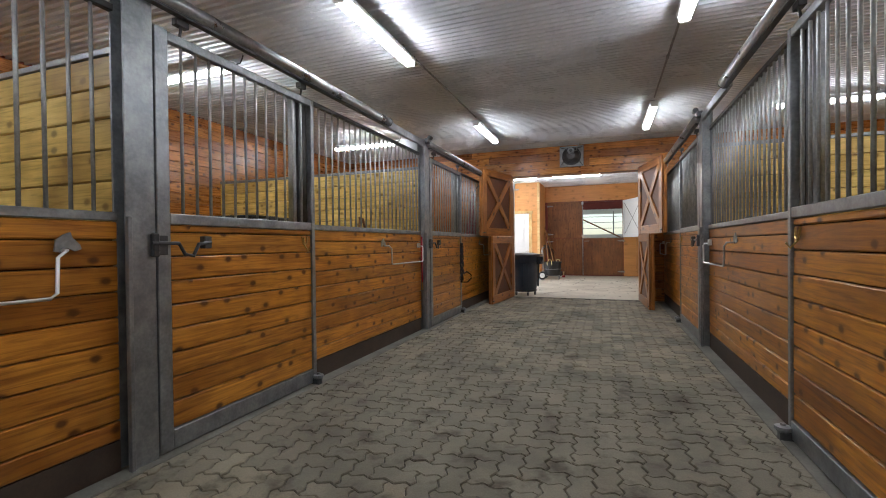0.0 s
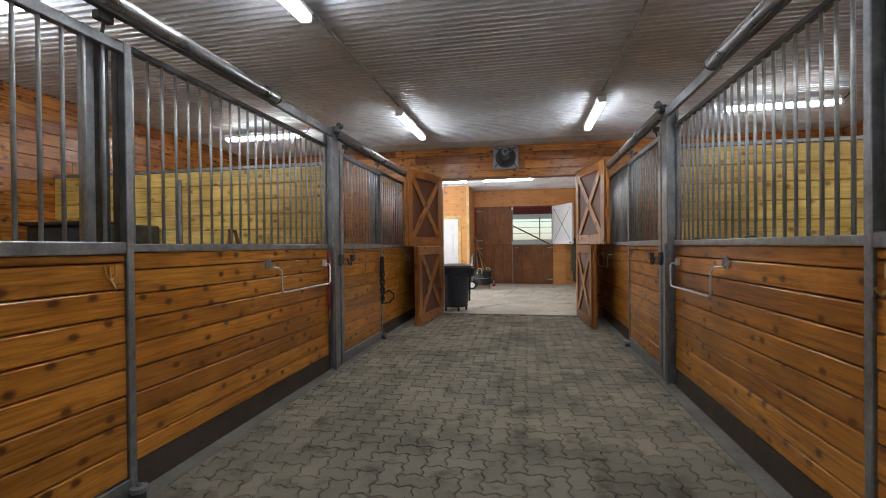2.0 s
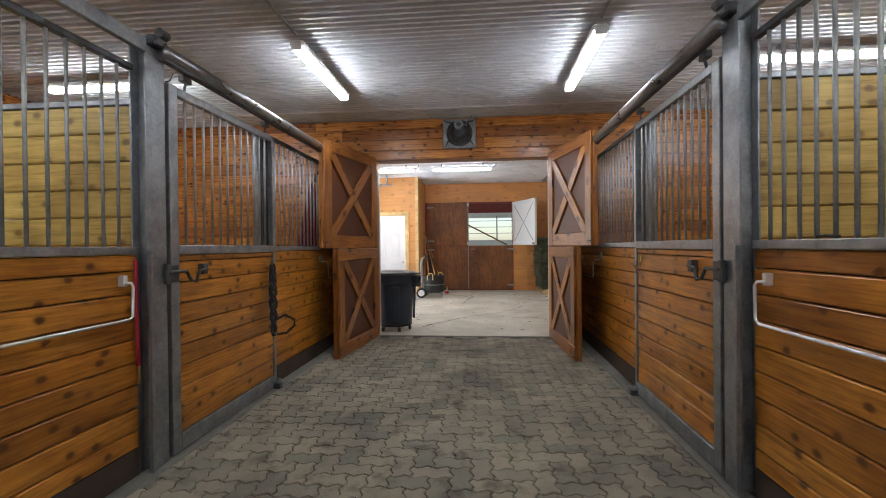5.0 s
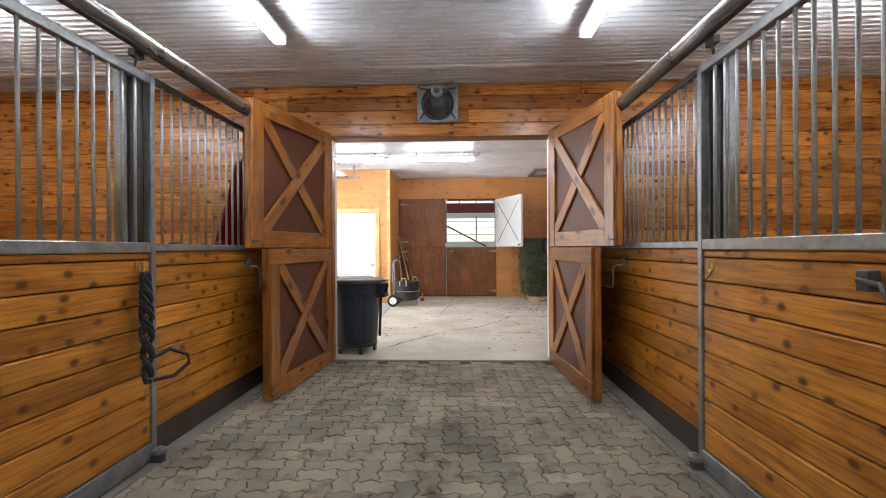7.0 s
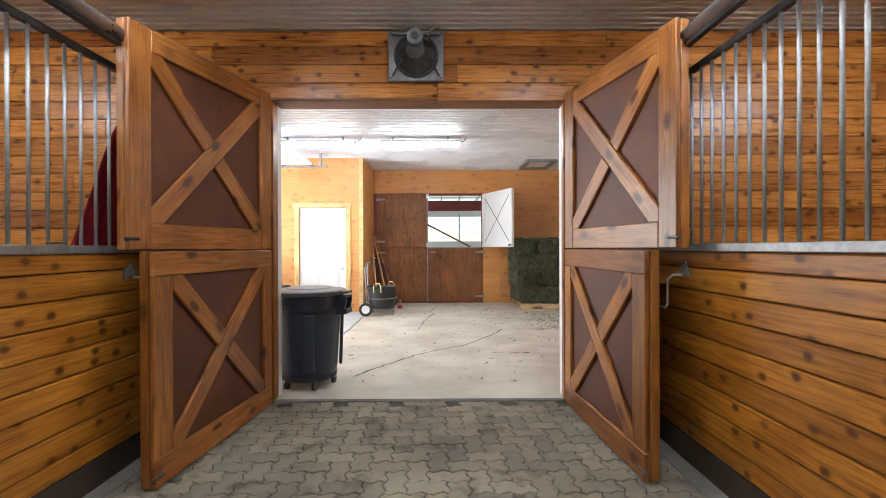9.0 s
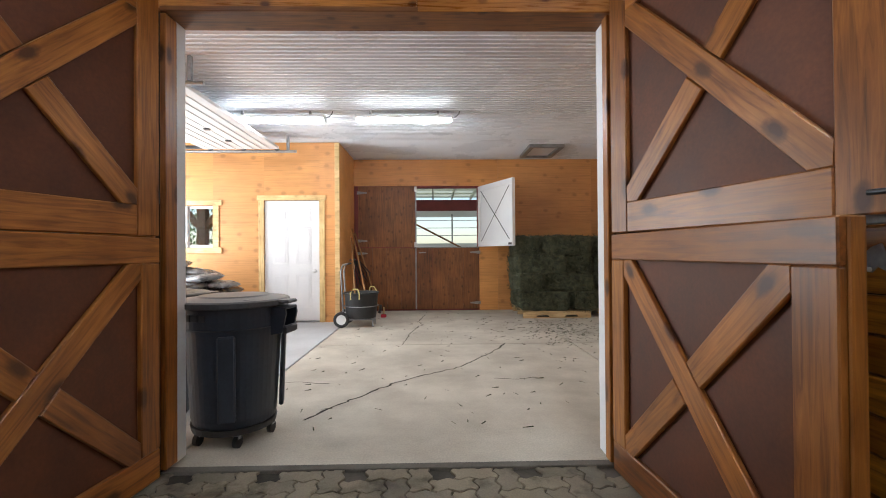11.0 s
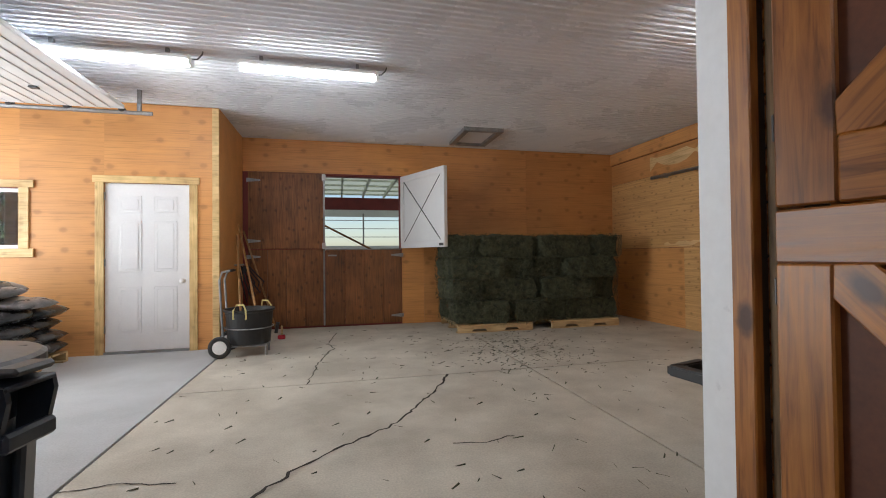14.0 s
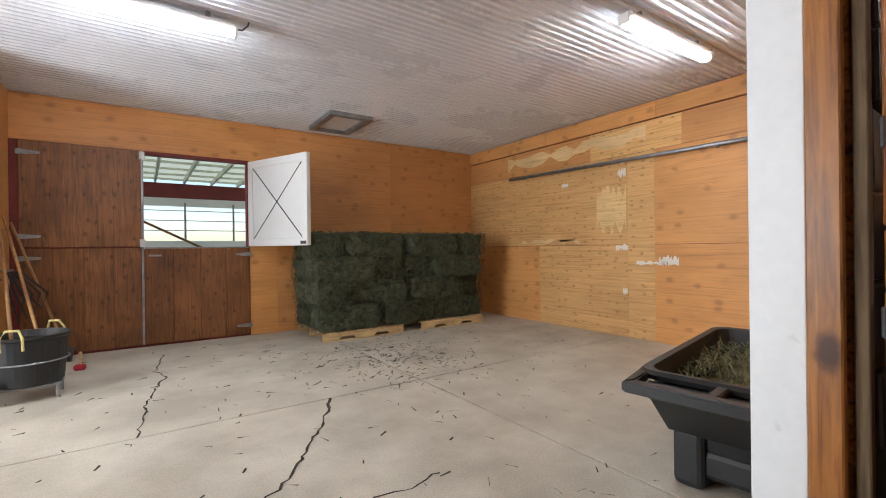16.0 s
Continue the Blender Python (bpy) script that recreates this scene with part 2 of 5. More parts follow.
# ---- building helpers ----
def mesh_of(name, bm, material, smooth=False):
    me = bpy.data.meshes.new(name)
    bm.normal_update()
    bm.to_mesh(me)
    bm.free()
    if material:
        me.materials.append(material)
    if smooth:
        for p in me.polygons:
            p.use_smooth = True
    return me


def part(name, bm, material, parent=None, label="", m=None, smooth=False):
    ob = new(name, mesh_of(name, bm, material, smooth))
    if parent is not None:
        ob.parent = parent
    if m is not None:
        ob.matrix_basis = m
    return tagged(ob, label)


def again(name, me, parent, m):
    """One more object on a shared mesh."""
    ob = new(name, me)
    ob.parent = parent
    ob.matrix_basis = m
    return ob


def thing(name, label="", category="", group="", kind="", m=None):
    ob = new(name)
    ob.empty_display_size = 0.05
    if m is not None:
        ob.matrix_basis = m
    return tagged(ob, label, category, group, kind)


def box(x0, x1, y0, y1, z0, z1, bevel=0.0, bm=None, seg=1):
    """A box, its edges rounded."""
    own = bmesh.new()
    r = bmesh.ops.create_cube(own, size=1.0)
    bmesh.ops.transform(own, matrix=Matrix.Translation(((x0 + x1) / 2, (y0 + y1) / 2, (z0 + z1) / 2)) @ Matrix.Diagonal((abs(x1 - x0), abs(y1 - y0), abs(z1 - z0), 1)), verts=own.verts)
    if bevel:
        bmesh.ops.bevel(own, geom=own.edges[:], offset=bevel, segments=seg, affect="EDGES", profile=0.5)
    if bm is None:
        return own
    return join(bm, own)


def join(bm, own, m=None):
    if m is not None:
        bmesh.ops.transform(own, matrix=m, verts=own.verts)
    tmp = bpy.data.meshes.new("tmp")
    own.to_mesh(tmp)
    own.free()
    bm.from_mesh(tmp)
    bpy.data.meshes.remove(tmp)
    return bm


def tube(points, radius, bm=None, sides=10, closed=False):
    """A round rod along points."""
    bm = bm or bmesh.new()
    pts = [Vector(p) for p in points]
    n = len(pts)
    rings = []
    up = Vector((0.13, 0.27, 0.95)).normalized()
    for i, p in enumerate(pts):
        a = pts[(i - 1) % n] if closed or i else p
        b = pts[(i + 1) % n] if closed or i < n - 1 else p
        d = (b - a).normalized()
        if abs(d.dot(up)) > 0.97:
            side = d.cross(Vector((1, 0.1, 0))).normalized()
        else:
            side = d.cross(up).normalized()
        top = side.cross(d).normalized()
        rings.append([bm.verts.new(p + radius * (math.cos(2 * math.pi * k / sides) * side + math.sin(2 * math.pi * k / sides) * top)) for k in range(sides)])
    pairs = list(zip(rings, rings[1:])) + ([(rings[-1], rings[0])] if closed else [])
    for r0, r1 in pairs:
        for k in range(sides):
            bm.faces.new((r0[k], r0[(k + 1) % sides], r1[(k + 1) % sides], r1[k]))
    if not closed:
        bm.faces.new(rings[0][::-1])
        bm.faces.new(rings[-1])
    return bm


def lathe(profile, sides=32, bm=None, cx=0, cy=0):
    """A turned body from (radius, height) pairs."""
    bm = bm or bmesh.new()
    rings = [[bm.verts.new((cx + r * math.cos(2 * math.pi * k / sides), cy + r * math.sin(2 * math.pi * k / sides), z)) for k in range(sides)] for r, z in profile]
    for r0, r1 in zip(rings, rings[1:]):
        for k in range(sides):
            bm.faces.new((r0[k], r0[(k + 1) % sides], r1[(k + 1) % sides], r1[k]))
    bm.faces.new(rings[0][::-1])
    bm.faces.new(rings[-1])
    return bm


def plate(outline, thick, bm=None):
    """A flat plate in the local x-z plane, thick along y."""
    bm = bm or bmesh.new()
    a = [bm.verts.new((x, 0, z)) for x, z in outline]
    b = [bm.verts.new((x, thick, z)) for x, z in outline]
    bm.faces.new(a)
    bm.faces.new(b[::-1])
    for i in range(len(a)):
        j = (i + 1) % len(a)
        bm.faces.new((a[j], a[i], b[i], b[j]))
    bmesh.ops.recalc_face_normals(bm, faces=bm.faces[:])
    return bm


def boards(parent, along, start, end, z0, z1, face, depth, pitch, material, name="plank", gap=0.006, lengths=None, rnd=None, skip=None, ref=None):
    """Horizontal boards on a wall that runs along 'x' or 'y'; face is the wall's other coordinate at the boards' near side, depth their thickness (signed); ref: the height of one joint."""
    if ref is None:
        rows = max(1, round((z1 - z0) / pitch))
        joints = [z0 + (z1 - z0) * i / rows for i in range(rows + 1)]
    else:
        first = ref - pitch * math.floor((ref - z0) / pitch)
        joints = [z0] + [first + pitch * i for i in range(60) if z0 + 0.02 < first + pitch * i < z1 - 0.02] + [z1]
    shared = {}
    for za, zb in zip(joints, joints[1:]):
        h = zb - za
        cuts = [start, end]
        if lengths:
            cuts = [start]
            pos = start + (rnd.uniform(0.3, 1.0) if rnd else 1) * lengths
            while pos < end - 0.4:
                cuts.append(pos)
                pos += lengths
            cuts.append(end)
        zc = (za + zb) / 2
        for a, b in zip(cuts, cuts[1:]):
            spans = [(a, b)]
            if skip and skip[2] < zc < skip[3]:
                spans = [(p, q) for p, q in ((a, min(b, skip[0])), (max(a, skip[1]), b)) if q - p > 0.03]
            for p, q in spans:
                key = (round(q - p, 3), round(h, 3))
                if key not in shared:
                    shared[key] = mesh_of(name, box(-(q - p) / 2 + 0.001, (q - p) / 2 - 0.001, -abs(depth) / 2, abs(depth) / 2, -h / 2 + gap / 2, h / 2 - gap / 2, gap), material)
                c = (p + q) / 2
                wob = random.uniform(-0.0012, 0.0012)
                if along == "x":
                    m = pose(c, face + depth / 2 + wob, zc)
                else:
                    m = pose(face + depth / 2 + wob, c, zc, 0, 0, 90)
                again(name, shared[key], parent, m)


# ---- the plan ----
XL, XR = -2.0, 1.12          # stall fronts
BL, BR = -5.5, 4.78          # outer walls
YE = 8.5                     # end wall of the aisle
OX0, OX1, OZ = -1.62, 0.76, 2.455   # doorway
CEIL = 3.03
GY = 13.59                   # wall with the white door
FY = 14.97                   # wall with the stable door
AX = -1.78                   # corner between them
PITCH = 0.1475

# ---- large structure ----
tagged(part("ground", box(-400, 400, -400, 400, -0.6, -0.10), M_GROUND), "dusty gravel ground round the barn", "ground", kind="structure")
aisle_bed = tagged(part("floor_aisle", box(BL, BR, -4.2, YE + 0.02, -0.30, -0.012), M_BED), "grey interlocking concrete pavers with dark joints", "floor", kind="structure")

floor_garage = tagged(part("floor_garage", box(BL - 0.2, BR + 0.2, YE + 0.02, FY + 0.3, -0.30, -0.016), M_CRACK), "worn concrete slab with saw joints and cracks", "floor", kind="structure")
slabs = [(BL - 0.15, -1.678, YE + 0.05, FY, M_CONC2), (-1.660, 1.543, YE + 0.05, 11.673, M_CONC), (1.557, BR, YE + 0.05, 11.673, M_CONC),
         (-1.660, 1.543, 11.687, FY, M_CONC), (1.557, BR, 11.687, FY, M_CONC)]
for x0, x1, y0, y1, mm in slabs:
    part("slab", box(x0, x1, y0, y1, -0.06, 0.0, 0.003), mm, floor_garage)

# ceiling: one corrugated sheet
bm = bmesh.new()
pitch = 0.076
profile = ((0.0, 0.022), (0.034, 0.022), (0.043, 0.0), (0.067, 0.0))   # flat pans with narrow hanging ribs
y, prev = -4.2, None
while y < FY + 0.05:
    for dy, dz in profile:
        row = [bm.verts.new((BL - 0.1, y + dy, CEIL + dz)), bm.verts.new((BR + 0.1, y + dy, CEIL + dz))]
        if prev:
            bm.faces.new((prev[0], row[0], row[1], prev[1]))
        prev = row
    y += pitch
ceiling = tagged(part("ceiling", bm, M_CEIL), "white corrugated painted steel ceiling", "ceiling", kind="structure")
part("roof_deck", box(BL - 0.2, BR + 0.2, -4.4, FY + 0.3, CEIL + 0.03, CEIL + 0.2), M_DGREEN, ceiling)
part("seam", box(BL, BR, 8.02, 8.06, CEIL - 0.006, CEIL + 0.004, 0.002), M_WHITE, ceiling)

rw = random.Random(5)
# aisle end wall with the doorway
wall_end = thing("wall_end", "varnished knotty pine plank wall with a wide doorway", "wall", kind="structure")
for x0, x1, z0, z1 in ((BL, OX0 - 0.03, 0, CEIL), (OX1 + 0.03, BR, 0, CEIL), (OX0 - 0.03, OX1 + 0.03, OZ + 0.03, CEIL)):
    part("core", box(x0, x1, YE + 0.024, 8.68, z0, z1), M_KICK, wall_end)
boards(wall_end, "x", BL, BR, 0.0, CEIL - 0.005, YE, 0.022, PITCH, M_WALL, gap=0.004, ref=2.896, lengths=3.6, rnd=rw, skip=(OX0 - 0.06, OX1 + 0.06, 0, OZ + 0.02))
for x0, x1, z0, z1 in ((BL, OX0 - 0.03, 0, CEIL), (OX1 + 0.03, BR, 0, CEIL), (OX0 - 0.03, OX1 + 0.03, OZ + 0.03, CEIL)):
    part("plywood_sheet", box(x0, x1, 8.682, 8.70, z0, z1), M_PLY, wall_end)
# doorway lining
door_frame = thing("doorway_frame", "pine and scuffed white painted jambs lining the wide doorway", "door frame", kind="structure")
part("jamb", box(OX0 - 0.03, OX0, 8.61, 8.70, 0, OZ, 0.004), M_SCUFF, door_frame, "scuffed white painted jamb")
part("jamb", box(OX1 + 0.012, OX1 + 0.042, 8.575, 8.70, 0, OZ, 0.004), M_SCUFF, door_frame, "scuffed white painted jamb")
for x0, x1, hw, yc in ((OX0 - 0.03, OX0 + 0.003, 0.052, 8.557), (OX1 - 0.003, OX1 + 0.03, 0.034, 8.54)):
    b = box(-1.22, 1.22, -(x1 - x0) / 2, (x1 - x0) / 2, -hw, hw, 0.004)
    part("stop", b, M_FRAME, door_frame, m=Matrix.Translation(((x0 + x1) / 2, yc, OZ / 2)) @ pose(0, 0, 0, 0, 90, 0) @ pose(0, 0, 0, 90, 0, 0))
part("head", box(OX0 - 0.03, OX1 + 0.03, 8.50, 8.715, OZ, OZ + 0.03, 0.004), M_OLD, door_frame)
part("sill", box(OX0 - 0.02, OX1 + 0.02, YE - 0.01, YE + 0.05, -0.05, 0.006, 0.004), M_KERB, door_frame)

# near-black timber blocks stacked beside the right jamb
rb_ = random.Random(17)
z = 0.0
while z < OZ - 0.05:
    h = rb_.uniform(0.15, 0.22)
    y0 = YE - 0.026 - rb_.uniform(0.0, 0.02)
    q = box(-0.075, 0.075, -0.5 * (YE - 0.001 - y0), 0.5 * (YE - 0.001 - y0), -h / 2 + 0.003, h / 2 - 0.003, 0.009, seg=2)
    part("dark_block", q, M_BLOCK, wall_end, "dark timber end beside the doorway", pose(OX1 + 0.150, (YE - 0.001 + y0) / 2, z + h / 2, rb_.uniform(-1, 1), rb_.uniform(-1.2, 1.2), 0))
    z += h
part("rough_post", box(-OZ / 2, OZ / 2, -0.014, 0.014, -0.018, 0.018, 0.003), M_ROUGH, wall_end, "rough sawn weathered edge board", Matrix.Translation((OX1 + 0.055, YE - 0.018, OZ / 2)) @ pose(0, 0, 0, 0, 90, 0))
# outer walls
def outer(name, label, x0, x1, holes, yend=FY + 0.2):
    w = thing(name, label, "wall", kind="structure")
    ys = sorted({-4.2, yend, *[h[0] for h in holes], *[h[1] for h in holes]})
    for a, b in zip(ys, ys[1:]):
        h = [q for q in holes if q[0] <= a + 1e-6 and q[1] >= b - 1e-6]
        for z0, z1 in ([(0 if not h else -1, h[0][2]), (h[0][3], CEIL + 0.05)] if h else [(-0.1, CEIL + 0.05)]):
            z0 = -0.1 if z0 <= 0 else z0
            if z1 - z0 > 0.11:
                part("wall_core", box(x0, x1, a, b, z0, z1), M_BARN, w)
    return w

wall_left = outer("wall_left", "varnished plank wall with windows and an overhead door opening", BL - 0.16, BL - 0.02, [(2.95, 3.75, 1.35, 2.40), (6.3, 7.1, 1.35, 2.40), (10.35, 13.1, 0.0, 2.62)], GY + 0.14)
for a, b in ((-4.2, 2.95), (3.75, 6.3), (7.1, YE)):
    boards(wall_left, "y", a, b, 0, CEIL - 0.005, BL - 0.002, -0.018, PITCH, M_WALL, gap=0.004, lengths=3.6, rnd=rw)
for a, b in ((2.95, 3.75), (6.3, 7.1)):
    boards(wall_left, "y", a, b, 0, 1.35, BL - 0.002, -0.018, PITCH, M_WALL, gap=0.004)
    boards(wall_left, "y", a, b, 2.40, CEIL - 0.005, BL - 0.002, -0.018, PITCH, M_WALL, gap=0.004)
for a, b, z0, z1 in ((8.7, 10.35, 0, CEIL), (13.1, GY, 0, CEIL), (10.35, 13.1, 2.62, CEIL)):
    part("plywood_sheet", box(BL - 0.02, BL - 0.002, a, b, z0, z1), M_PLY, wall_left)
wall_right = outer("wall_right", "varnished planks in the stalls, plywood sheets in the hay room", BR + 0.02, BR + 0.16, [])
boards(wall_right, "y", -4.2, YE, 0, CEIL - 0.005, BR + 0.002, 0.018, PITCH, M_WALL, gap=0.004, ref=2.896, lengths=3.6, rnd=rw)
for a, b, z0, z1, mm in ((13.19, FY, 0, 1.226, M_PLY), (11.62, 13.19, 0, 1.226, M_PLYL), (11.25, 11.62, 0, 2.42, M_PLYL), (8.7, 11.25, 0, 1.226, M_PLY), (8.7, 11.25, 1.23, 2.42, M_PLY),
                         (11.62, FY, 1.23, 2.42, M_PLYL), (12.2, FY, 2.424, 2.80, M_PLY), (10.9, 12.2, 2.424, 2.80, M_PLYL), (8.7, 10.9, 2.424, 2.80, M_PLY)):
    cy, cz = (a + b) / 2, (z0 + z1) / 2
    part("plywood_sheet", box(-(b - a) / 2 + 0.001, (b - a) / 2 - 0.001, -0.008, 0.008, -(z1 - z0) / 2 + 0.001, (z1 - z0) / 2 - 0.001), mm, wall_right, m=pose(BR - 0.012 + random.uniform(-0.001, 0.001), cy, cz, 0, 0, 90))
for a, b in ((8.7, 11.2), (11.2, 13.0), (13.0, FY)):
    part("top_board", box(-(b - a) / 2 + 0.001, (b - a) / 2 - 0.001, -0.02, 0.02, -0.105, 0.105, 0.003), M_PLY, wall_right, m=pose(BR - 0.03, (a + b) / 2, 2.915, 0, 0, 90))
rt = random.Random(31)


def torn(y0, y1, z0, z1, ragged, material=M_TORN, name="torn_veneer"):
    """A patch of bare wood with a ragged outline on the plywood."""
    n = 16
    top = [(-0.5 + k / n, 0.5 - ragged * rt.random() * (0.4 + 0.6 * (k % 3 > 0))) for k in range(n + 1)]
    low = [(0.5 - k / n, -0.5 + ragged * rt.random() * (0.4 + 0.6 * (k % 4 > 0))) for k in range(n + 1)]
    o = [(u * (y1 - y0), w * (z1 - z0)) for u, w in top + low]
    part(name, plate(o, 0.002), material, wall_right, m=pose(BR - 0.0225, (y0 + y1) / 2, (z0 + z1) / 2, 0, 0, 90) @ Matrix.Diagonal((1, -1, 1, 1)))


torn(11.35, 13.9, 2.50, 2.76, 0.55)
torn(11.64, 12.1, 1.36, 2.06, 0.3)
torn(12.4, 13.6, 1.24, 1.34, 0.8)
for y0, y1, z0, z1 in ((11.64, 11.76, 2.12, 2.26), (11.66, 11.72, 2.30, 2.36), (11.62, 11.80, 1.14, 1.24), (11.1, 11.5, 0.96, 1.02), (10.95, 11.2, 0.95, 1.10), (11.63, 11.70, 0.55, 0.66), (12.6, 12.72, 2.10, 2.18)):
    torn(y0, y1, z0, z1, 0.5, M_TAPE, "tape_scrap")
# added wall, always behind the camera; closes the aisle against outside light
wall_back = tagged(part("wall_back", box(BL - 0.16, BR + 0.16, -4.36, -4.2, -0.1, CEIL + 0.05), M_BARN), "unseen plain plank wall added to close the barn aisle", "wall", kind="structure")
boards(wall_back, "x", BL, BR, 0, CEIL - 0.005, -4.2, 0.02, PITCH, M_WALL, gap=0.004, lengths=3.6, rnd=rw)

# wall with the white door and the window
DX0, DX1, DZ = -3.04, -2.115, 2.055
WX0, WX1, WZ0, WZ1 = -4.83, -3.89, 1.27, 1.975
wall_office = thing("wall_door", "plywood wall with small knots, a door and a window", "wall", kind="structure")
for x0, x1, z0, z1 in ((BL - 0.02, WX0, 0, CEIL), (WX0, WX1, 0, WZ0), (WX0, WX1, WZ1, CEIL), (WX1, DX0, 0, CEIL), (DX0, DX1, DZ, CEIL), (DX1, AX - 0.004, 0, CEIL)):
    part("core", box(x0, x1, GY + 0.02, GY + 0.14, z0, z1), M_BARN, wall_office)
    part("plywood_sheet", box(x0, x1, GY, GY + 0.018, z0, z1), M_PLY, wall_office)
part("corner_trim", box(AX - 0.075, AX + 0.004, GY - 0.018, GY - 0.001, 0, CEIL - 0.01, 0.003), M_TRIM, wall_office)
part("return_sheet", box(AX - 0.12, AX, GY + 0.001, FY, 0, CEIL), M_PLY, wall_office)

# wall with the stable door
SX0, SX1, SZ0, SZ1 = -0.55, 0.69, 1.265, 2.46
wall_far = thing("wall_far", "orange plywood wall with a half-open stable door", "wall", kind="structure")
for x0, x1, z0, z1 in ((AX - 0.12, SX0, -0.1, CEIL), (SX0, SX1, SZ1, CEIL), (SX0, SX1, -0.1, SZ0 - 0.02), (SX1, BR + 0.16, -0.1, CEIL)):
    part("core", box(x0, x1, FY + 0.02, FY + 0.14, z0, z1), M_BARN, wall_far)
for x0, x1, z0, z1 in ((AX, 1.1, 2.50, CEIL), (1.1, 3.0, 1.45, CEIL), (3.0, BR, 1.45, CEIL), (1.1, 3.0, 0, 1.448), (3.0, BR, 0, 1.448), (SX1 + 0.03, 1.1, 0, 2.498)):
    cx, cz = (x0 + x1) / 2, (z0 + z1) / 2
    part("plywood_sheet", box(-(x1 - x0) / 2 + 0.001, (x1 - x0) / 2 - 0.001, -0.009, 0.009, -(z1 - z0) / 2 + 0.001, (z1 - z0) / 2 - 0.001), M_PLY, wall_far, m=pose(cx, FY + 0.009, cz))

# ---- lamps ----
def strip_lamp(length=1.27):
    """A sealed tube lamp along local x, hanging from the ceiling; origin at the ceiling."""
    t = thing("ceiling_lamp", "lit white sealed strip lamp under the ceiling", "lamp", "strip lamps")
    h = length / 2
    part("housing", box(-h, h, -0.062, 0.062, -0.098, -0.055, 0.012), M_WHITE, t)
    b = box(-h + 0.015, h - 0.015, -0.042, 0.042, -0.140, -0.094, 0.016, seg=2)
    part("diffuser", b, M_TUBE, t, "glowing frosted diffuser")
    for x in (-h * 0.7, h * 0.7):
        part("bracket", box(x - 0.015, x + 0.015, -0.02, 0.02, -0.057, 0.004), M_GALV, t)
    for s in (-1, 1):
        part("end_cap", box(s * h - 0.012, s * h + 0.012, -0.048, 0.048, -0.14, -0.06, 0.008), M_WHITE, t)
    part("cable", tube([(h, 0, -0.08), (h + 0.05, 0.01, -0.07), (h + 0.09, 0.0, -0.03), (h + 0.10, 0, 0.004)], 0.007), M_DARKST, t)
    return t


lamp = strip_lamp()
spots = [(x, y, 90) for x in (-1.66, 0.79) for y in (-0.75, 2.92, 6.58)]
spots += [(-3.98, 2.97, 0), (-3.98, 6.62, 0), (2.97, 2.97, 0), (2.97, 6.64, 0), (-3.98, -0.7, 0), (2.97, -0.7, 0)]
spots += [(-0.57, 11.96, 0), (-2.25, 11.96, 0), (3.1, 10.15, 0)]
lamp.matrix_basis = pose(spots[0][0], spots[0][1], CEIL, 0, 0, spots[0][2])
for x, y, a in spots[1:]:
    copy_thing(lamp, pose(x, y, CEIL, 0, 0, a))
for x in (-1.66, 0.79):
    c = thing("conduit", "thin grey metal conduit along the ceiling", "conduit", "ceiling conduits")
    part("pipe", tube([(x, -3.6, CEIL - 0.012), (x, 5.93, CEIL - 0.012)], 0.011), M_GALV, c)
    part("coupling", tube([(x, 4.55, CEIL - 0.012), (x, 4.62, CEIL - 0.012)], 0.016), M_GALV, c)

# ---- stall fronts ----
BAR = mesh_of("bar", tube([(0, 0, 1.24), (0, 0, 2.27)], 0.0088, sides=8), M_BAR, True)


def mould(side):
    """Place for a stall front: u runs out of the stall towards the aisle, v along the aisle."""
    return (lambda u: XL + u) if side < 0 else (lambda u: XR - u)


def ubox(X, u0, u1, v0, v1, z0, z1, bevel=0.0, bm=None):
    a, b = sorted((X(u0), X(u1)))
    return box(a, b, v0, v1, z0, z1, bevel, bm)


def fixed_panel(side, v0, v1):
    X = mould(side)
    t = thing("stall_screen", "varnished knotty pine stall panel with a galvanised bar grille above", "stall panel", "stall panels")
    part("kickboard", ubox(X, -0.10, -0.062, v0, v1, 0.0, 0.155, 0.003), M_KICK, t, "dark worn kickboard")
    # added dark sheet behind the boards: stops light and shades the open joints
    part("backing", ubox(X, -0.104, -0.0985, v0, v1, 0.157, 1.228), M_KICK, t)
    boards(t, "y", v0, v1, 0.157, 1.228, X(-0.058), 0.04 * side, 0.126, M_STALL, ref=1.137)
    part("middle_rail", ubox(X, -0.105, -0.05, v0, v1, 1.23, 1.272, 0.004), M_GALV, t)
    part("top_rail", ubox(X, -0.095, -0.06, v0, v1, 2.25, 2.285, 0.004), M_DARKST, t)
    n = round((v1 - v0) / 0.094)
    for i in range(1, n):
        again("bar", BAR, t, pose(X(-0.077), v0 + (v1 - v0) * i / n, 0))
    if v0 > 0:
        for k, dv in enumerate((0.02, -0.075, -0.15)):
            part("end_channel", ubox(X, -0.10, -0.058, v0 + dv - 0.02, v0 + dv + (0.03 if k else 0.02), 1.274, 2.249, 0.004), M_DARKST if k < 2 else M_GALV, t)
    return t


